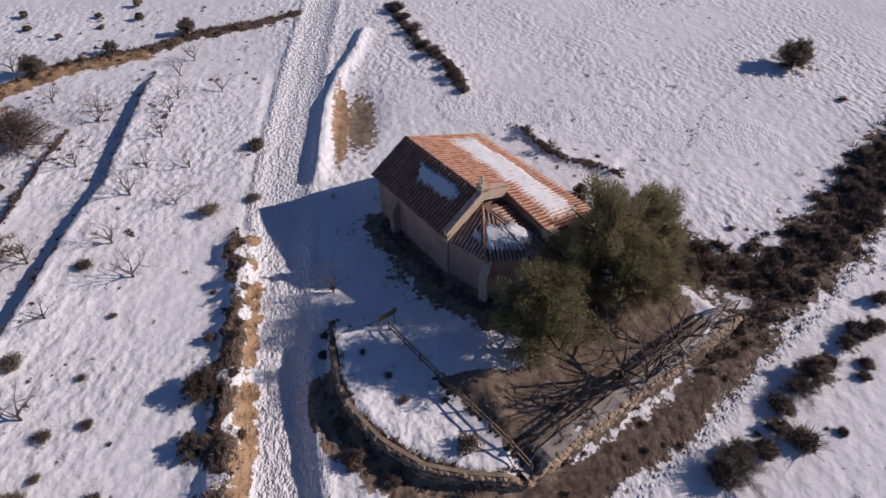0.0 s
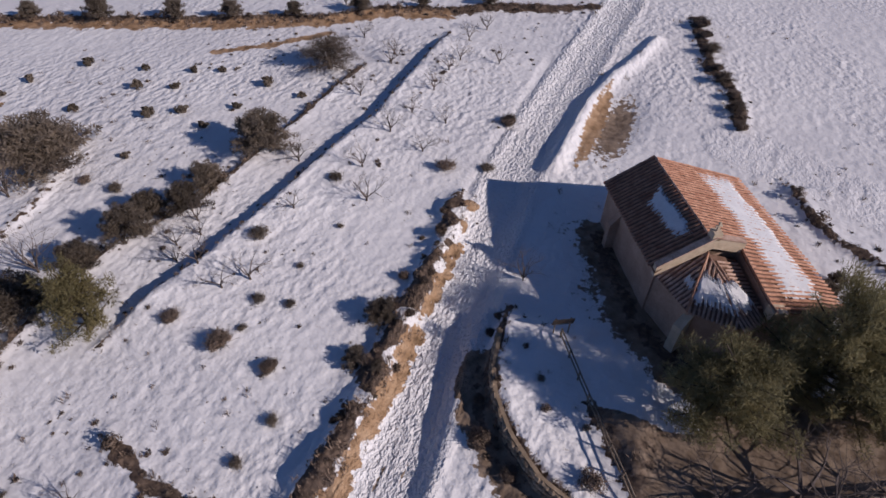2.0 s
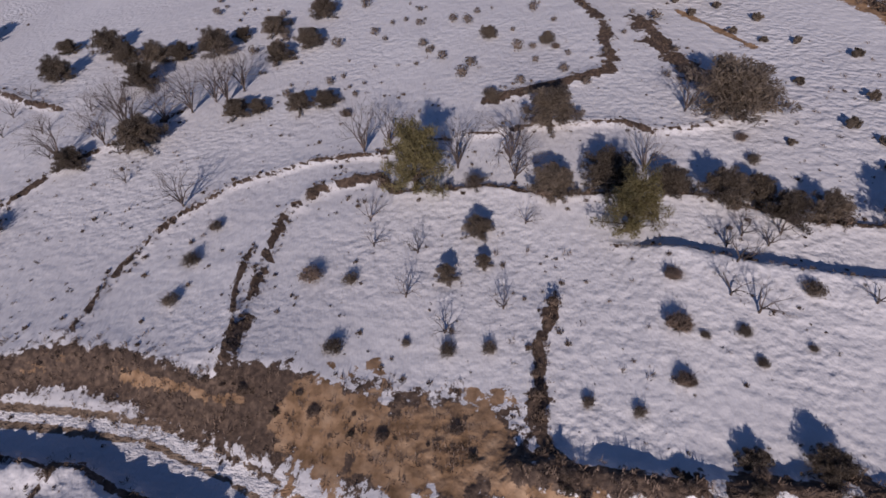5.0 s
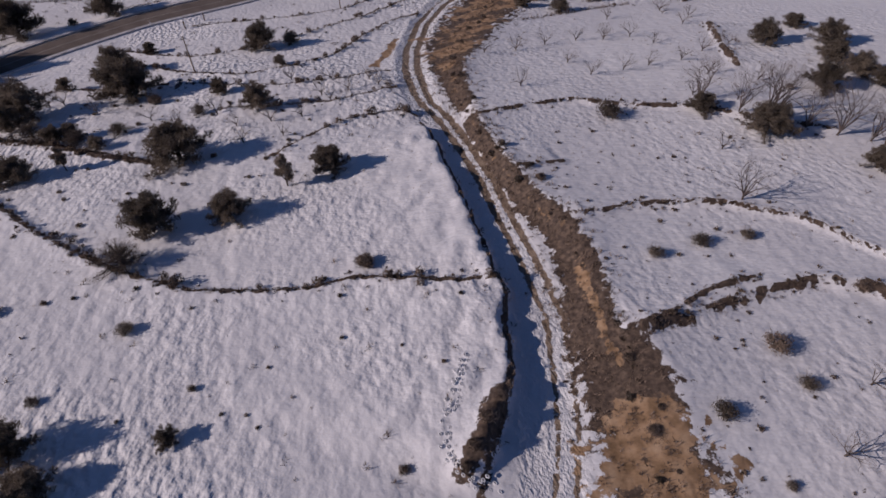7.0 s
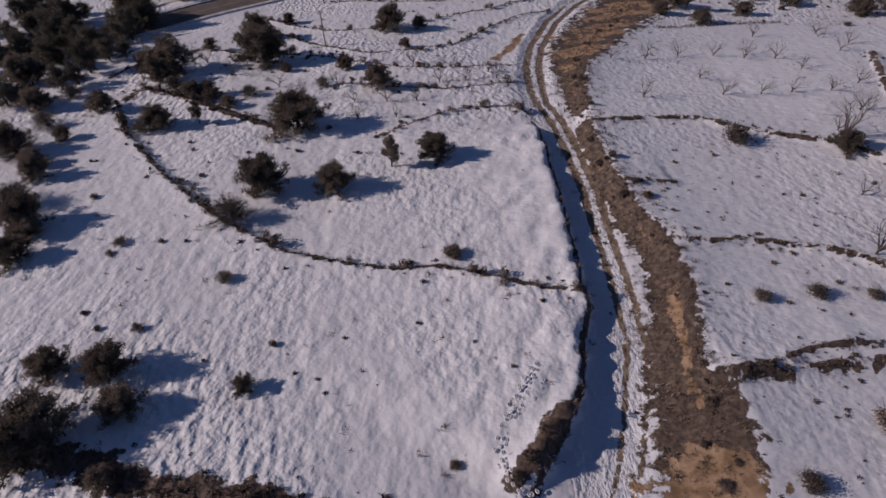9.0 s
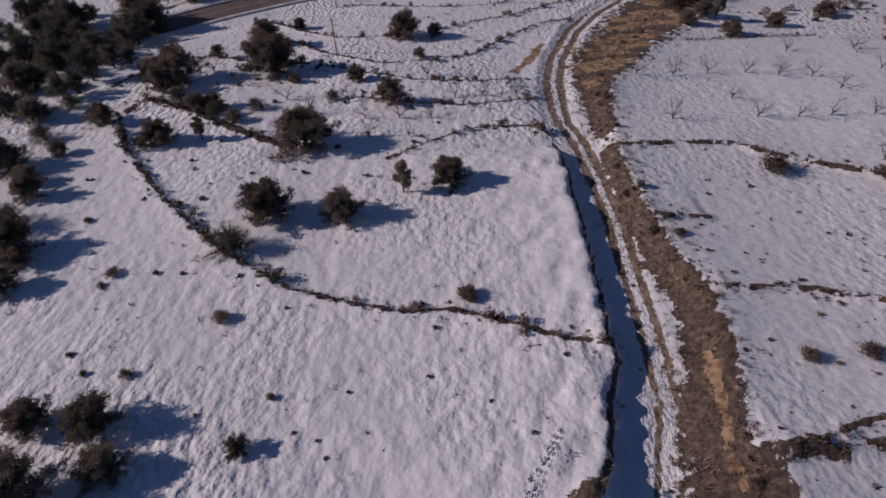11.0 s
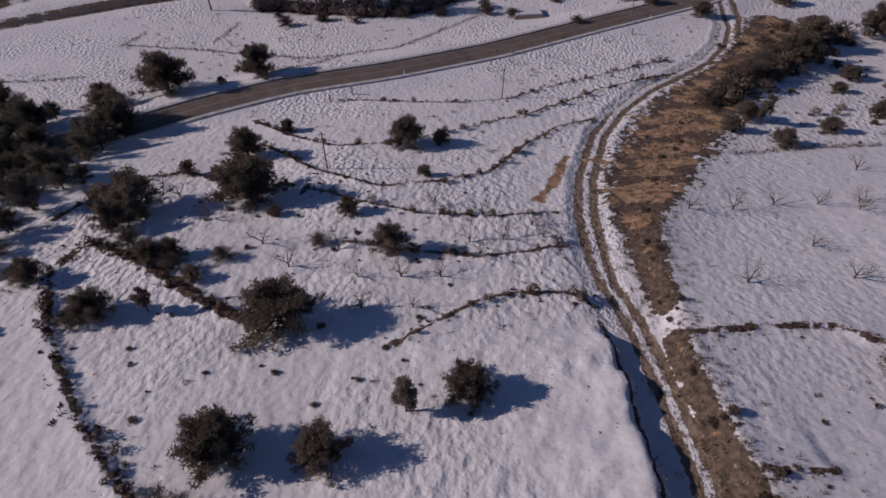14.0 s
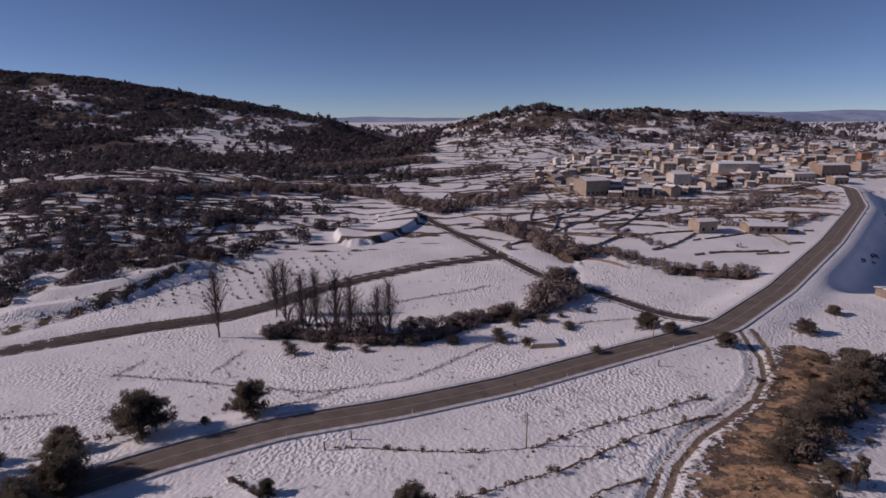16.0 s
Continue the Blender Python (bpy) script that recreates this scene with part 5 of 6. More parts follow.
RZ, LE, RE = 7.0, 4.7, 4.1
SL, SR = (RZ - LE) / 3.7, (RZ - RE) / 8.3
WB = -0.6
prism("nave_wall", [(0.15, 3.45), (9.6, 3.45), (9.6, 0), (9.6, -2.5), (9.6, -8.0), (0.15, -8.0), (0.15, 0)], WB,
      [RZ - SL * 3.45 - 0.15, RZ - SL * 3.45 - 0.15, RZ - 0.15, RZ - SR * 2.5 - 0.15, RZ - SR * 8 - 0.15, RZ - SR * 8 - 0.15, RZ - 0.15], M_PLASTER, chapel)
prism("sacristy_wall", [(9.6, -2.5), (14.2, -2.5), (14.2, -8.0), (9.6, -8.0)], WB, [RZ - SR * 2.5 - 0.15, RZ - SR * 2.5 - 1.1, RZ - SR * 8 - 0.4, RZ - SR * 8 - 0.15], M_PLASTER, chapel)
APSE = [(9.6, 3.3), (12.9, 2.5), (14.6, -0.2), (14.0, -2.5)]
prism("apse_wall", APSE + [(9.6, -2.5)], WB, [4.05] * 5, M_PLASTER, chapel)


def slab(name, corners, thick, mat, parent, label=""):
    n = len(corners)
    v = [tuple(c) for c in corners] + [(c[0], c[1], c[2] - thick) for c in corners]
    f = [tuple(range(n)), tuple(range(2 * n - 1, n - 1, -1))] + [(k, n + k, n + (k + 1) % n, (k + 1) % n) for k in range(n)]
    return data_part(name, v, flip(f), mat, parent, label)


def sag(s, w):
    """The sacristy roof drops towards its end, most along its inner edge."""
    return 0.95 * min(1.0, max(0.0, (s - 9.6) / 4.6)) * min(1.0, max(0.25, (8.4 + w) / 6.0)) if w < -2.0 else 0.0


def tile_field(name, a, b, down, length, mat, clip, pitch=0.34, row=0.42, seed=1, parent=chapel):
    """Barrel tiles over a roof plane: columns spaced from a to b along the ridge, each running `length` along `down`.
    clip(s, w) tells where tiles lie."""
    rg = np.random.default_rng(seed)
    a, b, down = np.array(a, float), np.array(b, float), np.array(down, float)
    side = (b - a) / np.linalg.norm(b - a)
    up = np.cross(side, down)
    up = up / np.linalg.norm(up) * (1 if up[2] > 0 else -1)
    verts, faces = [], []
    cols = int(np.linalg.norm(b - a) / pitch)
    rows = int(length / row) + 1
    arc = [(-0.5, 0.0), (-0.36, 0.62), (0, 1.0), (0.36, 0.62), (0.5, 0.0)]
    for c in range(cols):
        for r in range(rows):
            p = a + side * (c + 0.5) * pitch + down * r * row
            m = p + down * row * 0.5
            if not clip(m[0], m[1]):
                continue
            o = len(verts)
            jit = rg.normal(0, 0.012, 3)
            for t, hgt, wd in ((-0.04, 0.075, 0.86), (row + 0.03, 0.105, 1.04)):
                for u, k in arc:
                    verts.append(tuple(p + down * t + side * u * pitch * 0.58 * wd + up * (0.015 + k * hgt) + jit))
            for k in range(4):
                faces.append((o + k, o + k + 1, o + 6 + k, o + 5 + k))
            faces.append((o + 5, o + 6, o + 7, o + 8, o + 9))
    return data_part(name, [(s, w, z - sag(s, w)) if name in ("roof_tiles_west", "verge_tiles_sacristy") else (s, w, z) for s, w, z in verts], faces, mat, parent)


def snow_sheet(name, corners, n, m, thick, ragged, seed, parent=chapel, cols=0, comb=0.0):
    """A thin ragged sheet of snow over a four-cornered patch (top edge first); over cols tile columns its ends melt back by up to comb, most on the tile crowns."""
    rg = np.random.default_rng(seed)
    c = np.array(corners, float)
    ph = rg.uniform(0, 6, 8)
    verts, faces, keep = [], [], set()
    ends = rg.uniform(0, 1, (2, max(1, cols) + 1))
    ends = (ends + 0.6 * np.roll(ends, 1, 1)) / 1.6
    for i in range(n + 1):
        for j in range(m + 1):
            u, v = i / n, j / m
            e = min(u, 1 - u, v, 1 - v)
            if cols:
                q = int(u * cols)
                crown = 0.4 if abs(u * cols - q - 0.5) < 0.3 else 0.0
                e = min(u, 1 - u, v - comb * (ends[0, q] * 0.8 + crown), 1 - v - comb * (ends[1, q] * 0.8 + crown))
            wob = ragged * (np.sin(u * 23 + ph[0]) + np.sin(v * 17 + ph[1]) + np.sin(u * 61 + v * 40 + ph[2]) + np.sin(u * 97 - v * 83 + ph[3])) / 4
            p = (c[0] * (1 - u) + c[1] * u) * (1 - v) + (c[3] * (1 - u) + c[2] * u) * v
            h = thick * (0.9 + 0.1 * np.sin(u * 13 + ph[4]) * np.sin(v * 9 + ph[5]) + 0.12 * rg.random()) * min(1, max(0, (e - ragged * 0.4 + wob) * 14))
            verts.append((p[0], p[1], p[2] + h - (sag(p[0], p[1]) if name == "roof_snow_west" else 0)))
            if h > 0.015:
                keep.add((i, j))
    for i in range(n):
        for j in range(m):
            if sum(((i + a, j + b) in keep) for a in (0, 1) for b in (0, 1)) >= 2:
                o = i * (m + 1) + j
                faces.append((o, o + 1, o + m + 2, o + m + 1))
    return data_part(name, verts, faces, M_SNOW, parent, "melting snow patch on the tiles", True)


# roof decks, tiles, ridge
deck_east = slab("roof_deck_east", [(-0.15, 0, RZ), (-0.15, 3.8, RZ - SL * 3.8), (10.0, 3.8, RZ - SL * 3.8), (9.6, 0, RZ)], 0.14, M_DECK, chapel)
slab("sacristy_roof_deck", [(9.6, -2.3, RZ - SR * 2.3), (14.6, -2.3, RZ - SR * 2.3 - 0.95), (14.6, -8.4, RZ - SR * 8.4 - 0.24), (9.6, -8.4, RZ - SR * 8.4)], 0.14, M_DECK, chapel)
deck_west = slab("roof_deck_west", [(-0.15, 0, RZ), (9.6, 0, RZ), (9.6, -8.4, RZ - SR * 8.4), (-0.15, -8.4, RZ - SR * 8.4)], 0.14, M_DECK, chapel)
tile_field("roof_tiles_east", (-0.15, 0, RZ), (9.6, 0, RZ), Vector((0, 1, -SL)).normalized(), 3.85 * math.hypot(1, SL), M_TILE, lambda s, w: True, seed=1, parent=deck_east)
tile_field("roof_tiles_west", (-0.15, 0, RZ), (14.6, 0, RZ), Vector((0, -1, -SR)).normalized(), 8.4 * math.hypot(1, SR), M_TILE, lambda s, w: s < 9.6 or w < -2.4, seed=2, parent=deck_west)
tile_field("ridge_tiles", (0, 0.14, RZ + 0.06), (0, -0.14, RZ + 0.06), Vector((1, 0, 0)), 9.4, M_TILE_OLD, lambda s, w: True, 0.28, 0.42, 3)
tile_field("verge_tiles_back", (-0.2, 0.0, RZ + 0.05), (0.1, 0.0, RZ + 0.05), Vector((0, 1, -SL)).normalized(), 3.8 * math.hypot(1, SL), M_TILE_OLD, lambda s, w: True, 0.28, 0.42, 4)
tile_field("verge_tiles_sacristy", (9.7, -2.25, RZ - SR * 2.3 + 0.05), (9.7, -2.55, RZ - SR * 2.3 + 0.05), Vector((1, 0, 0)), 4.8, M_TILE, lambda s, w: True, 0.28, 0.42, 5)

# stone gable parapet with its coping and the stump of the bell gable
gab = [(3.75, LE - 0.05), (0, RZ + 0.12), (-2.5, RZ - SR * 2.5 + 0.25)]
for (w0, z0), (w1, z1) in zip(gab, gab[1:]):
    slab("gable_parapet", [(9.55, w0, z0 + 0.42), (9.95, w0, z0 + 0.42), (9.95, w1, z1 + 0.42), (9.55, w1, z1 + 0.42)], 1.0, M_STONE, chapel, "pale dressed stone gable parapet")
    slab("coping", [(9.5, w0, z0 + 0.52), (10.0, w0, z0 + 0.52), (10.0, w1, z1 + 0.52), (9.5, w1, z1 + 0.52)], 0.1, M_TILE_OLD, chapel, "brown coping tiles")
slab("bell_gable_stump", [(9.35, 0.32, RZ + 1.0), (9.95, 0.32, RZ + 1.0), (9.95, -0.35, RZ + 0.95), (9.35, -0.35, RZ + 0.95)], 0.7, M_STONE, chapel, "worn stone stump on the gable")
box("finial", 9.58, 9.72, -0.07, 0.07, RZ + 1.0, RZ + 1.75, M_STONE, chapel, "small worn stone cross")
box("finial_arm", 9.6, 9.7, -0.24, 0.24, RZ + 1.36, RZ + 1.5, M_STONE, chapel, "small worn stone cross")
slab("sacristy_corner_stone", [(14.05, -2.2, RZ - SR * 2.3 - 0.84), (14.75, -2.2, RZ - SR * 2.3 - 0.94), (14.75, -3.4, RZ - SR * 3.4 - 0.8), (14.05, -3.4, RZ - SR * 3.4 - 0.7)], 0.9, M_STONE, chapel, "pale stone corner")

# apse roof: facets from the apex to the eaves, tiled, with hip tiles
APEX, AE = Vector((10.0, 0.2, 6.15)), 4.2
eave = [Vector((9.7, 3.6, AE)), Vector((13.1, 2.75, AE)), Vector((15.0, -0.2, AE)), Vector((14.3, -2.4, AE)), Vector((10.0, -2.3, 5.2))]
for k in range(4):
    a, b = eave[k], eave[k + 1]
    facet = slab("apse_roof_facet", [APEX, a, b], 0.12, M_DECK, chapel)
    side = (b - a).normalized()
    foot = a + side * (APEX - a).dot(side)
    down = (foot - APEX)
    ln = down.length
    nrm = down.normalized()

    def inside(s, w, a=a, b=b):
        p, q, r = (APEX.x, APEX.y), (a.x, a.y), (b.x, b.y)
        d = [(x1[0] - x0[0]) * (w - x0[1]) - (x1[1] - x0[1]) * (s - x0[0]) for x0, x1 in ((p, q), (q, r), (r, p))]
        return min(d) > -0.15 or max(d) < 0.15

    tile_field("apse_tiles", a + (APEX - foot), b + (APEX - foot), nrm, ln, M_TILE_OLD, inside, 0.3, 0.42, 10 + k, facet)
    if k == 1:
        d = (a - APEX).normalized()
        s2 = d.cross(Vector((0, 0, 1))).normalized() * 0.15
        tile_field("hip_tiles", APEX - s2 + Vector((0, 0, 0.08)), APEX + s2 + Vector((0, 0, 0.08)), d, (a - APEX).length, M_TILE, lambda s, w: True, 0.28, 0.42, 20 + k)
# buttresses
for s0, w0, z in ((2.6, 3.4, 3.4),):
    prism("buttress", [(s0, w0), (s0 + 0.6, w0), (s0 + 0.6, w0 + 0.8), (s0, w0 + 0.8)], WB, [z + 0.4, z + 0.4, z - 0.7, z - 0.7], M_PLASTER, chapel)
prism("buttress", [(12.6, 2.3), (13.2, 2.1), (13.7, 3.0), (13.1, 3.3)], WB, [3.6, 3.6, 2.8, 2.8], M_STONE, chapel, "pale stone buttress at the apse corner")
# snow left on the roofs
snow_sheet("roof_snow_east", [(2.6, 0.55, RZ - SL * 0.55), (8.6, 0.45, RZ - SL * 0.45), (8.0, 1.9, RZ - SL * 1.9), (4.2, 2.35, RZ - SL * 2.35)], 90, 40, 0.19, 0.06, 1, deck_east, 18, 0.22)
snow_sheet("roof_snow_west", [(0.6, -3.4, RZ - SR * 3.4), (13.8, -3.4, RZ - SR * 3.4), (13.9, -7.7, RZ - SR * 7.7), (0.2, -7.9, RZ - SR * 7.9)], 234, 70, 0.125, 0.03, 2, deck_west, 39, 0.2)
for u0, u1, f0, f1, v0, v1, sd in ((1, 2, 0.04, 1.0, 0.22, 0.97, 3), (2, 3, 0.0, 1.0, 0.3, 0.95, 4), (0, 1, 0.55, 0.9, 0.5, 0.78, 5)):
    up = Vector((0, 0, 0.02))
    a, b = eave[u0].lerp(eave[u1], f0), eave[u0].lerp(eave[u1], f1)
    snow_sheet("apse_snow", [APEX.lerp(a, v0) + up, APEX.lerp(b, v0) + up, APEX.lerp(b, v1) + up, APEX.lerp(a, v1) + up], 48, 40, 0.2, 0.05, sd, chapel, 10 if u0 else 4, 0.3)

# ---------------------------------------------------------------- chapel yard: wall of field stone, fences, notice board
def rock_mesh(name, seed):
    rg = np.random.default_rng(seed)
    bm = bmesh.new()
    bmesh.ops.create_icosphere(bm, subdivisions=1, radius=0.5)
    for v in bm.verts:
        v.co = Vector((v.co.x, v.co.y, v.co.z * 0.75)) * rg.uniform(0.82, 1.15)
    me = bpy.data.meshes.new(name)
    bm.to_mesh(me)
    bm.free()
    me.materials.append(M_ROCK)
    return me


ROCKS = [rock_mesh("stone", 300 + k) for k in range(6)]
def stone_wall(name, pts, label, count, courses, top, seed, core):
    """A retaining wall: a thick core with a concrete top, faced with courses of field stones on its right-hand side."""
    wall = tagged(new(name), label, "wall", kind="structure")
    q = spline(pts, 60)
    rg = np.random.default_rng(seed)
    verts, faces, lines = [], [], []
    for k, (x, y) in enumerate(q):
        d = q[min(k + 1, 59)] - q[max(k - 1, 0)]
        d /= np.linalg.norm(d)
        n = np.array([d[1], -d[0]])
        zt, zb = gz(x - n[0] * 1.0, y - n[1] * 1.0) + 0.1, gz(x + n[0] * 0.9, y + n[1] * 0.9) - 0.3
        a, b = np.array([x, y]) + n * 0.05, np.array([x, y]) - n * top
        lines.append((zb + 0.25, zt, n))
        verts += [(*a, zb), (*a, zt), (*b, zt), (*b, zb)]
        if k:
            o = 4 * k - 4
            faces += [(o, o + 4, o + 5, o + 1), (o + 1, o + 5, o + 6, o + 2), (o + 2, o + 6, o + 7, o + 3)]
    data_part("core", verts, faces, core, wall, "flat wall top")
    per = count // courses
    for k in range(per * courses):
        row = k // per
        t = min(58.9, max(0, (k % per + 0.5 * (row % 2) + rg.uniform(-0.2, 0.2)) / per * 59))
        i = int(t)
        p = q[i] * (1 - (t - i)) + q[i + 1] * (t - i)
        lo, hi, n = lines[i]
        h = lo + (hi - lo) * (row + 0.5 + rg.uniform(-0.15, 0.15)) / courses
        st = new("stone", ROCKS[k % 6])
        st.parent = wall
        sz = rg.uniform(0.46, 0.74)
        pos = p + n * (0.05 + 0.12 * (hi - h))
        st.matrix_basis = Matrix.Translation((pos[0], pos[1], h)) @ Euler((rg.uniform(-0.3, 0.3), rg.uniform(-0.3, 0.3), math.atan2(n[1], n[0]) + 1.57 + rg.uniform(-0.25, 0.25))).to_matrix().to_4x4() @ Matrix.Diagonal((sz * 1.15, sz * 0.7, sz * 0.85, 1))
    return wall


M_CONCRETE = varied("old_concrete", (0.30, 0.26, 0.24), (0.50, 0.45, 0.42), 1.5)
stone_wall("yard_retaining_wall", [(-4.6, -16.9), (-8.0, -18.9), (-13.7, -21.8), (-19.0, -24.6), (-24.2, -27.4)], "low retaining wall of ochre field stones", 280, 5, 0.95, 9, M_CONCRETE)
stone_wall("garden_retaining_wall", [(-4.6, -16.9), (-1.0, -17.6), (1.7, -18.4), (4.3, -20.4), (6.2, -22.8), (7.1, -24.9), (7.6, -28)][::-1], "low curved garden wall of ochre field stones", 150, 3, 0.22, 10, M_ROCK)


def timber_fence(a, b, posts, rails, label):
    """A worn rail fence between two ground points."""
    root = tagged(new("timber_fence"), label, "fence")
    a, b = np.array(a, float), np.array(b, float)
    tops = []
    for k in range(posts):
        p = a + (b - a) * k / (posts - 1)
        z = gz(*p)
        v, f = [], []
        tube(v, f, (p[0], p[1], z - 0.2), (p[0] + 0.05 * math.sin(k * 3), p[1] + 0.04, z + 1.05), 0.08, 0.07, 6)
        data_part("post", v, f, M_TIMBER, root)
        tops.append((p[0], p[1], z))
    for h, off in rails:
        for k in range(posts - 1):
            v, f = [], []
            p, r = tops[k], tops[k + 1]
            tube(v, f, (p[0] + off, p[1], p[2] + h), (r[0] + off, r[1], r[2] + h + 0.04 * math.sin(k)), 0.065, 0.055, 6)
            data_part("rail", v, f, M_TIMBER, root)
    return root


timber_fence((3.3, -29.4), (-4.9, -17.6), 9, ((0.95, 0), (0.5, 0.06)), "grey weathered timber rail fence down the garden")
timber_fence((-5.2, -18.6), (-24.3, -28.6), 11, ((1.0, 0), (0.75, 0.2), (0.45, 0.08)), "grey weathered timber fence on top of the stone wall")
board = tagged(new("notice_board"), "brown timber notice board on two posts in snow", "sign")
zb = gz(3.3, -29.6)
for dx, dy in ((0, 0), (1.0, 0.55)):
    v, f = [], []
    tube(v, f, (2.9 + dx, -30.1 + dy, zb - 0.2), (2.9 + dx, -30.1 + dy, zb + 1.7), 0.06, 0.06, 6)
    data_part("post", v, f, M_TIMBER, board)
data_part("panel", [(2.7, -30.3, zb + 0.9), (4.1, -29.5, zb + 0.9), (4.0, -29.2, zb + 1.75), (2.6, -30.0, zb + 1.75), (2.72, -30.36, zb + 0.9), (4.12, -29.56, zb + 0.9), (4.02, -29.26, zb + 1.82), (2.62, -30.06, zb + 1.82)],
          [(0, 1, 2, 3), (7, 6, 5, 4), (0, 4, 5, 1), (1, 5, 6, 2), (2, 6, 7, 3), (3, 7, 4, 0)], M_BARK, board, "dark brown board")


# ---------------------------------------------------------------- footprints trodden into the snow
def footprints(pts, gap, lanes, seed, label, size=1.0):
    """Rims of pressed-up snow round each print, in one or more lines of steps."""
    rg = np.random.default_rng(seed)
    verts, faces = [], []
    length = np.linalg.norm(np.diff(np.array(pts, float), axis=0), axis=1).sum()
    n = int(length / gap)
    q = spline(pts, n)
    zq = gzs(q[:, 0], q[:, 1])
    for off in lanes:
        for k in range(1, n - 1):
            d = q[k + 1] - q[k - 1]
            d /= np.linalg.norm(d)
            nr = np.array([-d[1], d[0]])
            c = q[k] + nr * (off + (0.13 if k % 2 else -0.13) + rg.normal(0, 0.05)) + d * rg.normal(0, 0.08)
            z = zq[k]
            o = len(verts)
            for rad, h in ((0.25 * size, -0.03), (0.17 * size, 0.065 * size), (0.09 * size, -0.03)):
                for m in range(8):
                    t = 6.283 * m / 8
                    w = c + d * math.cos(t) * rad * 1.25 + nr * math.sin(t) * rad * 0.85
                    verts.append((w[0], w[1], z + h * rg.uniform(0.7, 1.3)))
            for r in (0, 8):
                faces += [(o + r + m, o + r + (m + 1) % 8, o + r + 8 + (m + 1) % 8, o + r + 8 + m) for m in range(8)]
    return tagged(data_part("footprint_trail", verts, faces, M_SNOW, None, "", True), label, "footprints", kind="stuff")


footprints(FOOTPATH, 0.62, (-0.4, 0.45), 1, "two lines of footprints in the snow path")
footprints([(-30, -50), (-36, -58), (-44, -64), (-56, -70)], 0.7, (0.0,), 2, "trail of footprints crossing the snowy field")
footprints([(8.2, 16.5), (6.6, 13.6), (5.0, 10.8), (4.7, 8.9), (5.6, 7.2), (6.8, 5.2)], 0.42, (-0.6, -0.2, 0.1, 0.6), 3, "trampled footprints beside the ditch end", 0.6)
# ---------------------------------------------------------------- roadside: poles, posts, hut
for x, y in POLES + [(46.0, 164.0)]:
    pole = tagged(new("utility_pole"), "slim wooden utility pole standing in snow", "pole", group="utility poles")
    z = gz(x, y)
    v, f = [], []
    tube(v, f, (x, y, z - 0.3), (x, y, z + 6.2), 0.13, 0.09, 7)
    data_part("shaft", v, f, M_TIMBER, pole)
    v, f = [], []
    tube(v, f, (x - 0.5, y, z + 5.8), (x + 0.5, y, z + 5.8), 0.06, 0.06, 5)
    data_part("crossarm", v, f, M_TIMBER, pole)
for x, y in FENCE_POSTS:
    v, f = [], []
    z = gz(x, y)
    tube(v, f, (x, y, z - 0.3), (x, y, z + 1.5), 0.16, 0.15, 6)
    tagged(data_part("roadside_post", v, f, M_TIMBER), "short dark post beside the road", "post", group="roadside posts")
for x, y in MARKERS + [(22.0, 146.2), (-30.0, 121.2), (50.0, 161.5)]:
    root = tagged(new("marker_post"), "white roadside marker post with dark band", "marker post", group="marker posts")
    z = gz(x, y)
    v, f = [], []
    tube(v, f, (x, y, z - 0.2), (x, y, z + 1.05), 0.09, 0.08, 6)
    data_part("shaft", v, f, M_SNOW, root)
    v, f = [], []
    tube(v, f, (x, y, z + 0.78), (x, y, z + 0.92), 0.095, 0.095, 6)
    data_part("band", v, f, M_ASPHALT, root)

M_WALLS = [varied("village_wall_a", (0.27, 0.21, 0.165), (0.38, 0.31, 0.25), 0.3, per_object=0.5), varied("village_wall_b", (0.48, 0.42, 0.36), (0.62, 0.56, 0.50), 0.3, per_object=0.3),
           varied("village_wall_c", (0.22, 0.165, 0.125), (0.34, 0.26, 0.20), 0.3, per_object=0.4), varied("village_wall_d", (0.36, 0.17, 0.10), (0.44, 0.23, 0.14), 0.3)]
M_VROOF = varied("village_tile", (0.22, 0.13, 0.09), (0.36, 0.24, 0.18), 0.4, per_object=0.4)
M_GLASS, _nt, _bs = material("dark_window_glass", 0.12)
_bs.inputs["Base Color"].default_value = (0.02, 0.022, 0.025, 1)


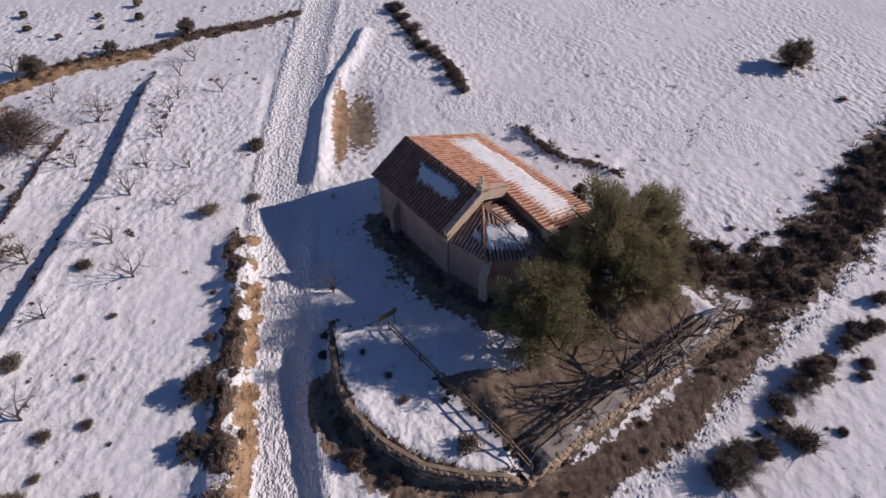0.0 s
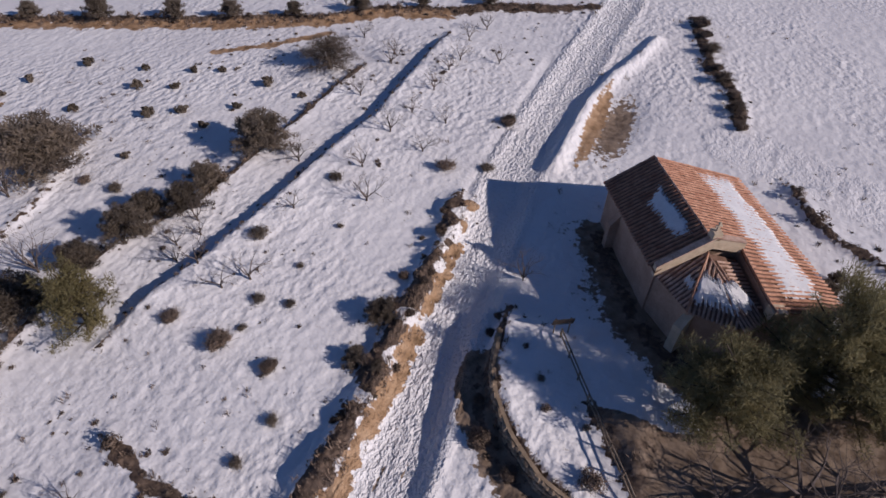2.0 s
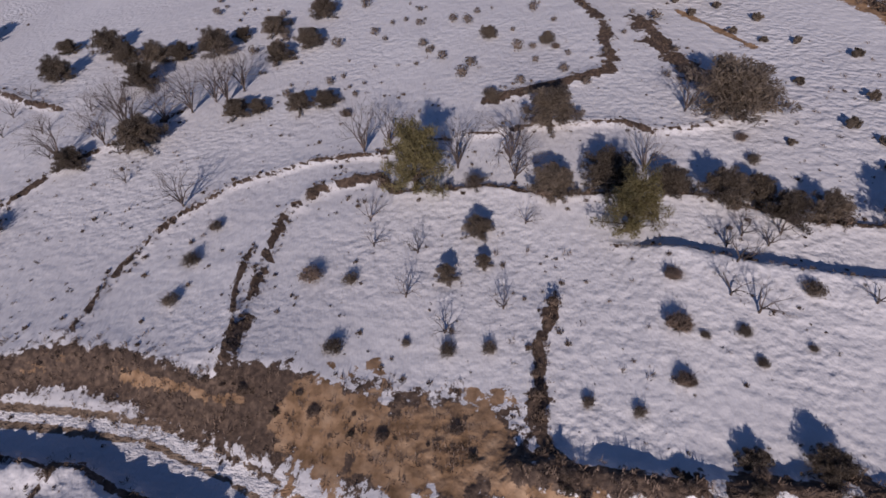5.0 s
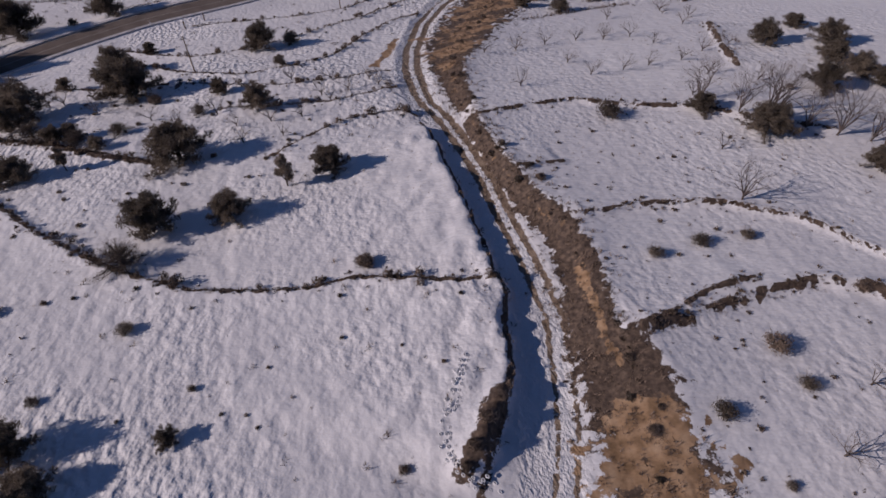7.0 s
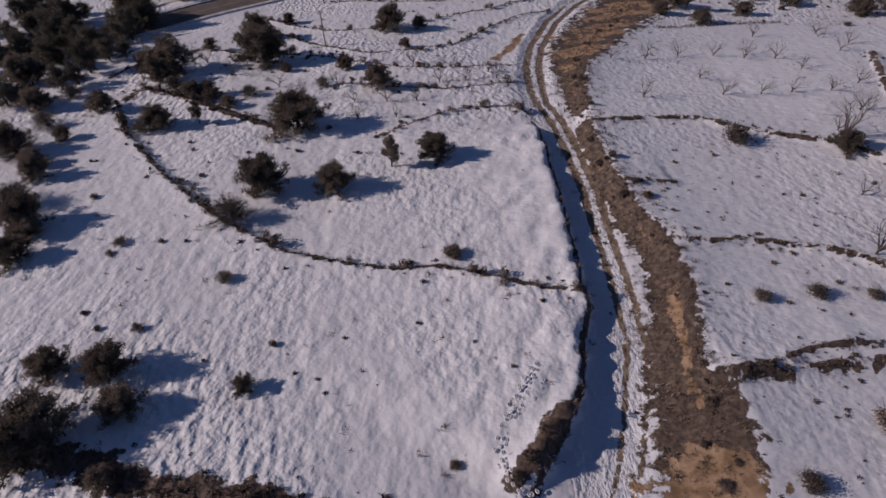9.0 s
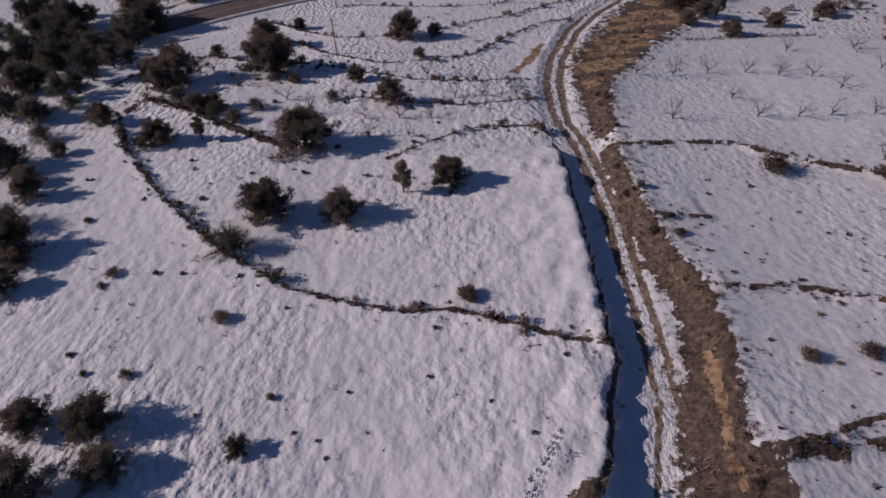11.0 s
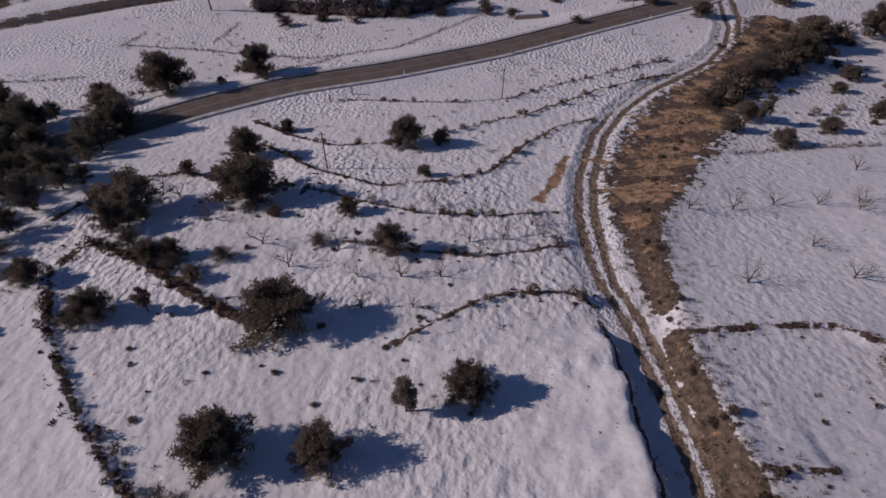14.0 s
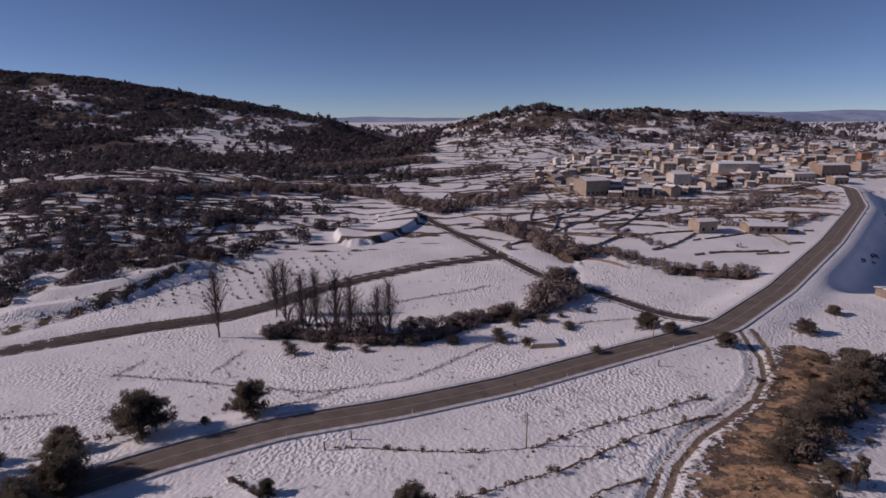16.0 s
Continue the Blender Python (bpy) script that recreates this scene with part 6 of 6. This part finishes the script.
def house(name, w, d, h, roof_h, wall, snow, label, category="house", storeys=2):
    """A village house: walls, a gabled roof with eaves, a snow cover on part of it, windows and a chimney."""
    root = new(name)
    v = [(-w / 2, -d / 2, -2), (w / 2, -d / 2, -2), (w / 2, d / 2, -2), (-w / 2, d / 2, -2), (-w / 2, -d / 2, h), (w / 2, -d / 2, h), (w / 2, d / 2, h), (-w / 2, d / 2, h), (-w / 2, 0, h + roof_h), (w / 2, 0, h + roof_h)]
    data_part("wall", v, [(0, 1, 5, 4), (1, 2, 6, 9, 5), (2, 3, 7, 6), (3, 0, 4, 8, 7)], wall, root)
    e, t = 0.5, 0.18
    slope = roof_h / (d / 2)
    for sgn, white in ((-1, snow[0]), (1, snow[1])):
        a, b = (-w / 2 - e, sgn * (d / 2 + e), h - e * slope), (w / 2 + e, sgn * (d / 2 + e), h - e * slope)
        c, g = (w / 2 + e, 0, h + roof_h), (-w / 2 - e, 0, h + roof_h)
        top = [(p[0], p[1], p[2] + t) for p in (a, b, c, g)]
        slope_part = data_part("roof_slope", [a, b, c, g] + top, [(3, 2, 1, 0), (4, 5, 6, 7), (0, 1, 5, 4), (1, 2, 6, 5), (2, 3, 7, 6), (3, 0, 4, 7)], M_VROOF, root)
        if white > 0:
            k = white
            low = [(p[0] * 0.96, p[1] * k, h + roof_h - abs(p[1] * k) * slope + t + 0.02) for p in (a, b)]
            hi = [(p[0] * 0.96, sgn * 0.25, h + roof_h - 0.25 * slope + t + 0.02) for p in (c, g)]
            pts = low + hi
            data_part("roof_snow", pts + [(p[0], p[1], p[2] + 0.14) for p in pts], [(3, 2, 1, 0), (4, 5, 6, 7), (0, 1, 5, 4), (1, 2, 6, 5), (2, 3, 7, 6), (3, 0, 4, 7)], M_SNOW, slope_part, "snow cover")
    n = max(2, int(w / 3.2))
    for s in range(storeys):
        for k in range(n):
            x = -w / 2 + (k + 0.5) * w / n
            box("window", x - 0.55, x + 0.55, -d / 2 - 0.05, -d / 2 + 0.1, 1.0 + 2.8 * s, 2.4 + 2.8 * s, M_GLASS, root)
    box("chimney", w * 0.2, w * 0.2 + 0.7, 0.5, 1.2, h, h + roof_h + 0.9, wall, root)
    return tagged(root, label, category)


A, B, C, D = M_WALLS
kinds = [
    house("village_house", 11, 9, 6.0, 1.7, A, (0.9, 0.6), "ochre village house with snow on its tiled roof"),
    house("village_house", 9, 9, 7.5, 1.6, B, (0.0, 0.9), "pale rendered village house with brown tiled roof", storeys=3),
    house("village_house", 14, 8, 5.4, 1.4, C, (1.0, 1.0), "brown stone village house with snowy roof"),
    house("village_house", 12, 10, 8.4, 1.8, A, (0.6, 0.0), "tall ochre village house with partly snowy roof", storeys=3),
    house("village_house", 18, 9, 6.2, 1.6, C, (0.95, 0.0), "long brown terrace house with snowy roof"),
    house("village_house", 8, 7, 4.2, 1.2, B, (1.0, 0.9), "small white house under snow", storeys=1),
    house("village_house", 13, 10, 9.2, 1.4, D, (0.0, 0.5), "brick red apartment house", storeys=3),
]
rv = np.random.default_rng(77)
spots = []
tries = 0
while len(spots) < 250 and tries < 14000:
    tries += 1
    y = 372 + 265 * rv.random()
    lo, hi = np.interp(y, [372, 430, 510, 600, 640], [84, 58, 64, 118, 230]), np.interp(y, [372, 430, 470, 510, 600, 640], [128, 235, 300, 345, 430, 450])
    x = lo + (hi - lo) * rv.random()
    if all(math.hypot(x - a, (y - b) * 0.8) > 6.8 for a, b in spots):
        spots.append((x, y))
for k, (x, y) in enumerate(spots):
    p = kinds[int(rv.choice(7, p=[0.22, 0.18, 0.2, 0.14, 0.14, 0.09, 0.03]))]
    sc = rv.uniform(0.5, 0.82)
    m = Matrix.Translation((x, y, gz(x, y))) @ Matrix.Rotation(rv.normal(0.1, 0.35) + (1.57 if rv.random() < 0.25 else 0), 4, "Z") @ Matrix.Diagonal((sc, sc, sc * rv.uniform(0.85, 1.15), 1))
    copy_thing(p, m)["group"] = "village houses"
for o in kinds:
    remove([o])


def shed(x, y, w, d, h, turn, wall, label):
    s = house("shed", w, d, h, d * 0.09, wall, (1.0, 1.0), label, "shed", 1)
    s.matrix_world = Matrix.Translation((x, y, gz(x, y))) @ Matrix.Rotation(turn, 4, "Z")


shed(149, 414, 11, 12, 8.5, 0.05, B, "white windowed shed at the village edge")
shed(214, 470, 30, 14, 9.0, -0.08, B, "long pale warehouse with snowy roof")
shed(246, 440, 16, 9, 5.0, 0.1, B, "low pale farm building with snowy roof")
shed(280, 462, 22, 13, 8.5, 0.12, C, "grey barn near the road bend")
shed(84, 384, 16, 15, 9.0, 0.3, A, "large stone barn at the village edge")
shed(98, 392, 12, 10, 7.0, -0.2, C, "brown stone barn beside a larger barn")
shed(136.5, 284, 16, 10, 3.2, -0.1, C, "low brown byre with a flat snowy roof")
shed(110, 285, 9, 8, 5.0, 0.2, A, "ruined ochre stone barn in the fields")
shed(133, 204, 6, 5, 2.4, 0.1, A, "small ochre hut near the road")
tank = tagged(new("water_tank"), "low dark water tank hut with a thick snow roof", "tank")
tank.matrix_world = Matrix.Translation((20.4, 168.5, gz(20.4, 168.5))) @ Matrix.Rotation(0.12, 4, "Z")
data_part("body", [(sx * a, sy * b, z) for z, a, b in ((-0.6, 4.7, 3.9), (0.8, 3.5, 2.7)) for sx, sy in ((-1, -1), (1, -1), (1, 1), (-1, 1))], [(4, 5, 6, 7), (0, 1, 5, 4), (1, 2, 6, 5), (2, 3, 7, 6), (3, 0, 4, 7)], C, tank, "dark sloping stone sides")
box("roof_slab", -3.5, 3.5, -2.7, 2.7, 0.8, 0.9, M_CONCRETE, tank, "grey concrete roof slab")
box("roof_snow", -3.35, 3.35, -2.55, 2.55, 0.9, 1.15, M_SNOW, tank, "thick snow cover")
shed(262, 425, 10, 8, 4.5, 0.1, C, "small brown barn beside the road bend")


# ---------------------------------------------------------------- far woods
def far_trees(name, x, y, size, leaves, seed, mat, label):
    """Many distant trees in one mesh, each a ragged heap of leaf sprays."""
    rg = np.random.default_rng(seed)
    z = gzs(x, y)
    n = len(x)
    d = rg.normal(size=(n, leaves, 3))
    d /= np.linalg.norm(d, axis=2)[..., None]
    r = size[:, None, None] * rg.uniform(0.25, 0.62, (n, leaves, 1))
    p = np.stack([x, y, z + size * 0.42], 1)[:, None, :] + d * r * np.array([1, 1, 0.85])
    u = np.cross(d, rg.normal(size=d.shape))
    u /= np.linalg.norm(u, axis=2)[..., None] + 1e-9
    v = np.cross(d, u)
    s = size[:, None, None] * (1.5 / math.sqrt(leaves)) * rg.uniform(0.5, 1.2, (n, leaves, 1))
    q = np.stack([p - u * s, p + v * s, p + u * s + d * s * 0.4], 2).reshape(-1, 3)
    k = np.arange(len(q)).reshape(-1, 3)
    return tagged(data_part(name, q.tolist(), k.tolist(), mat), label, "wood", kind="stuff")


rf = np.random.default_rng(91)
x, y = rf.uniform(-380, 10, 5200), rf.uniform(300, 520, 5200)
keep = (fbm(x, y, 75, 33) + 0.35 * rf.normal(size=len(x)) > 0.65 - 0.55 * step((y - 400) / 90)) & (x < -60 + 40 * (y > 400)) & (x > -0.9 * y + 30)
far_trees("far_wood", x[keep], y[keep], rf.uniform(2.5, 6.5, keep.sum()), 60, 1, M_FOREST, "dark evergreen wood on snowy terraces")
# clumps of trees among the snowy terraces: x, y, spread
CLUMPS = [(-180, 261, 12), (-163, 250, 10), (-158, 272, 9), (-157, 298, 9), (-127, 275, 12), (-125, 297, 11), (-116, 301, 9), (-132, 259, 11), (-142, 238, 12), (-115, 253, 9),
          (-154, 233, 12), (-84, 262, 6), (-71, 276, 6), (-62, 298, 5), (-97, 246, 6), (-200, 300, 14), (-230, 320, 16), (-100, 320, 10), (-190, 235, 12), (-150, 320, 12), (-146, 212, 8), (-128, 222, 6), (-152, 200, 8), (-112, 236, 6)]
x, y = np.concatenate([[a + r * rf.normal(size=int(1.9 * r)), b + 0.8 * r * rf.normal(size=int(1.9 * r))] for a, b, r in CLUMPS], axis=1)
far_trees("terrace_wood", x, y, rf.uniform(2.0, 6.5, len(x)), 150, 4, M_FOREST, "dark holm oaks in clumps among snowy terraces")
x, y = rf.uniform(-1000, 0, 24000), rf.uniform(500, 970, 24000)
keep = (fbm(x, y, 210, 35) + 0.5 * fbm(x, y, 60, 36) + 0.25 * rf.normal(size=len(x)) > -0.25 - 0.4 * step((y - 880) / 40)) & (x > -0.95 * y)
for cx, cy, wx, wy in CLEARINGS:
    keep &= rf.random(len(x)) > 0.8 * np.exp(-(((x - cx) / wx) ** 2 + ((y - cy) / wy) ** 2) ** 1.5 + 0.5 * fbm(x, y, 38, 15)).clip(0, 1)
keep &= x < -60
far_trees("hill_forest", x[keep], y[keep], rf.uniform(3, 6.5, keep.sum()), 24, 2, M_FOREST, "dense dark forest covering the hill")
x, y = rf.uniform(-140, 640, 4600), rf.uniform(640, 860, 4600)
keep = fbm(x, y, 130, 37) + 0.4 * rf.normal(size=len(x)) + 0.9 * step((y - 790) / 60) > 0.55 - 0.9 * (x < -20)
far_trees("hilltop_wood", x[keep], y[keep], rf.uniform(3.5, 8, keep.sum()), 12, 3, M_FOREST, "scattered trees and scrub on the terraced hill")
x, y = [], []
re = np.random.default_rng(93)
for name, half, h, pts in EDGES:
    if half > 0.22 and name[:4] != "east" and name not in ("gully_scrub", "yard_wall_line", "garden_edge"):
        ln = np.linalg.norm(np.diff(np.array(pts), axis=0), axis=1).sum()
        q = spline(pts, max(6, int(ln)))
        q = q[re.integers(0, len(q), int(ln / 1.5))] + re.normal(0, 0.3 + 0.25 * half, (int(ln / 1.5), 2))
        x += list(q[:, 0])
        y += list(q[:, 1])
x, y = np.array(x), np.array(y)
far_trees("edge_bushes", x, y, 0.3 + 1.0 * re.random(len(x)) ** 1.8, 170, 12, M_DRY, "small dry bushes along the snowy field edges")
# brown brush along the streams and lanes of the valley
def brush_line(pts, per_m, half, lo, hi, seed, mat=None):
    rg = np.random.default_rng(seed)
    x, y = along(pts, per_m, half, rg)
    far_trees("valley_brush", x, y, rg.uniform(lo, hi, len(x)), 200, seed, mat or M_BRUSH, "purple brown leafless brush along a valley stream")


brush_line([(16.6, 300), (25, 287), (33, 275), (42.7, 250), (50, 246)], 0.9, 5, 3.0, 6.5, 51)
brush_line([(56.9, 252), (66, 240), (75.9, 230), (88, 226), (102, 224)], 0.9, 4, 2.0, 4.5, 52)
brush_line([(-52, 178), (-37.8, 175), (-18.2, 172), (-8.1, 174), (5.7, 187), (20.3, 190), (30, 204)], 1.1, 2.5, 2.0, 4.5, 53)
brush_line([(26, 196), (30, 204), (33, 212)], 1.2, 4, 4.0, 8.0, 54)
brush_line([(40, 330), (62, 340), (84, 352), (110, 345)], 0.6, 7, 2.0, 5.0, 55)
brush_line([(100, 300), (125, 312), (150, 330), (185, 372)], 0.6, 8, 2.0, 4.5, 56)
brush_line([(-10, 330), (8, 350), (30, 372), (52, 410)], 0.7, 9, 3.0, 6.5, 57)
brush_line([(95, 306), (117, 298), (149, 290), (180, 314)], 0.5, 2, 1.5, 3.5, 71)
brush_line([(97, 400), (121, 358), (156, 340), (174, 345)], 0.5, 3, 1.5, 3.5, 72)
brush_line([(66, 298), (80, 263), (84, 257)], 0.5, 2, 1.5, 3.0, 73)
brush_line([(-238, 330), (-195, 350), (-165, 348), (-118, 390), (-84, 405), (-42, 380), (-14, 344), (-4, 330)], 1.4, 9, 3.0, 6.5, 59)
brush_line([(-154, 233), (-132, 240), (-115, 250), (-98, 250)], 1.3, 4, 2.5, 5.0, 60)
brush_line([(-120, 500), (-90, 545), (-60, 585), (-20, 584)], 1.5, 16, 4.0, 8.0, 68)
brush_line([(-40, 470), (0, 485), (40, 520)], 1.0, 12, 3.0, 6.0, 69)


# low dry-stone walls that part the small fields below the village and on the slopes
def field_walls(name, count, x_range, y_range, seed, label):
    rg = np.random.default_rng(seed)
    verts, faces = [], []
    for _ in range(count):
        x0, y0 = rg.uniform(*x_range), rg.uniform(*y_range)
        ang, bend, ln = rg.normal(0.12, 0.3), rg.normal(0, 0.012), rg.uniform(28, 95)
        if rg.random() < 0.18:
            ang += 1.3
        n = int(ln / 2.2)
        px, py = [x0], [y0]
        for k in range(n):
            ang += bend + rg.normal(0, 0.04)
            px.append(px[-1] + 2.2 * math.cos(ang))
            py.append(py[-1] + 2.2 * math.sin(ang))
        px, py = np.array(px), np.array(py)
        zz = gzs(px, py)
        blocked = np.zeros(n + 1, bool)
        for line, gap in ((ROAD, 9), (SIDE_ROAD, 5), (CROSS_ROAD, 5), (CUTS[0][2], 12)):
            i, d, s, a = near_line(px, py, line, gap)
            blocked[i[d < gap]] = True
        i, d, s, a = near_line(px, py, ROAD, 90)
        blocked[i[(s < 0) & (py[i] < 450)]] = True
        for k in range(n):
            if rg.random() < 0.03 or blocked[k]:
                continue
            d = np.array([px[k + 1] - px[k], py[k + 1] - py[k]])
            d = d / np.linalg.norm(d)
            w, h = rg.uniform(0.22, 0.45), rg.uniform(0.45, 1.0)
            nx, ny = -d[1] * w, d[0] * w
            o = len(verts)
            for q in (k, k + 1):
                for sx in (-1, 1):
                    verts += [(px[q] + sx * nx, py[q] + sx * ny, zz[q] - 0.4), (px[q] + sx * nx * 0.6, py[q] + sx * ny * 0.6, zz[q] + h * rg.uniform(0.75, 1.1))]
            faces += [(o, o + 4, o + 5, o + 1), (o + 1, o + 5, o + 7, o + 3), (o + 3, o + 7, o + 6, o + 2), (o, o + 1, o + 3, o + 2), (o + 4, o + 6, o + 7, o + 5)]
    return tagged(data_part(name, verts, faces, M_DRY), label, "wall", kind="stuff")


field_walls("field_wall_net", 170, (-10, 290), (245, 470), 61, "low brown walls between small snowy fields")
field_walls("terrace_wall_net", 120, (-40, 420), (430, 800), 62, "terrace walls on the hill behind the village")
field_walls("wood_wall_net", 100, (-270, -110), (225, 470), 63, "terrace walls among trees in snow")
x, y = rf.uniform(0, 420, 1500), rf.uniform(245, 780, 1500)
keep = fbm(x, y, 45, 64) + 0.5 * rf.normal(size=len(x)) > 0.35
i, d, s, a = near_line(x, y, ROAD, 10)
keep[i[d < 10]] = False
far_trees("village_brush", x[keep], y[keep], rf.uniform(1.2, 3.4, keep.sum()), 30, 65, M_BRUSH, "brown brush scattered between village fields")
# rows of saplings in the valley field
gxs, gys = np.meshgrid(np.linspace(-112, -52, 15), np.linspace(203, 246, 9))
x, y = gxs.ravel() + gys.ravel() * 0.35 - 78 + rf.normal(0, 0.4, gxs.size), gys.ravel() + 0.28 * (gxs.ravel() + 80) + rf.normal(0, 0.4, gxs.size)
far_trees("sapling_rows", x, y, rf.uniform(0.7, 1.1, len(x)), 16, 66, M_DRY, "rows of small saplings in a snowy valley field")


# ---------------------------------------------------------------- horizon hills, with blue haze put into their colour
def far_hills(name, y0, depth, x0, x1, tops, mat, label):
    rg = np.random.default_rng(int(y0))
    xs = np.linspace(x0, x1, 160)
    crest = np.interp(xs, np.linspace(x0, x1, len(tops)), tops) + 5 * fbm(xs, xs * 0, 900, 21)
    verts, faces = [], []
    for k, (x, t) in enumerate(zip(xs, crest)):
        for q, h in ((0, -30), (0.3, 0.45 * t), (0.65, 0.82 * t), (1.0, t), (1.4, -30)):
            verts.append((x, y0 + depth * q + 120 * math.sin(x / 310.0), h + 3 * math.sin(x / 170.0 + 5 * q)))
        if k:
            o = 5 * k - 5
            faces += [(o + m, o + 5 + m, o + 6 + m, o + 1 + m) for m in range(4)]
    return tagged(data_part(name, verts, faces, mat, None, "", True), label, "hills", kind="structure")


# air haze over the woods is painted in as a blue base colour
M_HAZE_HILL = varied("haze_tinted_hill", (0.19, 0.26, 0.42), (0.42, 0.50, 0.68), 0.004, 0.95, 0.2, 0.5)
# snow, with the blue of distance haze mixed into its colour
M_SNOW_PEAK = varied("haze_tinted_snowfield", (0.55, 0.58, 0.66), (0.72, 0.74, 0.80), 0.003, 0.9, 0.2, 0.5)
far_hills("backdrop_hills", 3300, 500, -1500, 3600, [40, 44, 50, 42, 40, 46, 60, 68, 66, 70, 62, 55], M_HAZE_HILL, "wooded horizon hills with blue haze in their colour")
far_hills("backdrop_peaks", 4500, 300, 700, 2600, [40, 84, 92, 78, 88, 50], M_SNOW_PEAK, "far snowy mountains with haze blue in their colour")

x, y = rf.uniform(-700, 2400, 5200), rf.uniform(1000, 3000, 5200)
keep = fbm(x, y, 420, 38) + 0.3 * rf.normal(size=len(x)) > 0.15
far_trees("plain_wood", x[keep], y[keep], rf.uniform(5, 13, keep.sum()), 9, 9, M_FOREST, "far woods and hedges on the snowy plain")

brush_line([(47, 110), (56, 119), (66, 129), (80, 142), (92, 154)], 1.0, 3, 1.5, 4.0, 81, M_THICKET)
brush_line([(66, 104), (84, 118), (102, 132), (116, 146)], 0.35, 5, 1.0, 2.6, 82, M_OAK)
x, y = rf.uniform(10, 420, 1500), rf.uniform(590, 820, 1500)
keep = fbm(x, y, 110, 39) + 0.45 * rf.normal(size=len(x)) > 0.1
far_trees("hillside_brush", x[keep], y[keep], rf.uniform(2.0, 5.0, keep.sum()), 22, 83, M_BRUSH, "brown brush on the terraced hillside behind the village")

# low shrubs dotting the stony slope beyond the east fields
x, y = rf.uniform(62, 125, 420), rf.uniform(-28, 48, 420)
keep = fbm(x, y, 30, 41) + 0.4 * rf.normal(size=len(x)) > 0.05
far_trees("slope_shrubs", x[keep], y[keep], 0.4 + 1.3 * rf.random(keep.sum()) ** 2, 120, 42, M_THICKET, "low brown shrubs dotting a snowy slope")
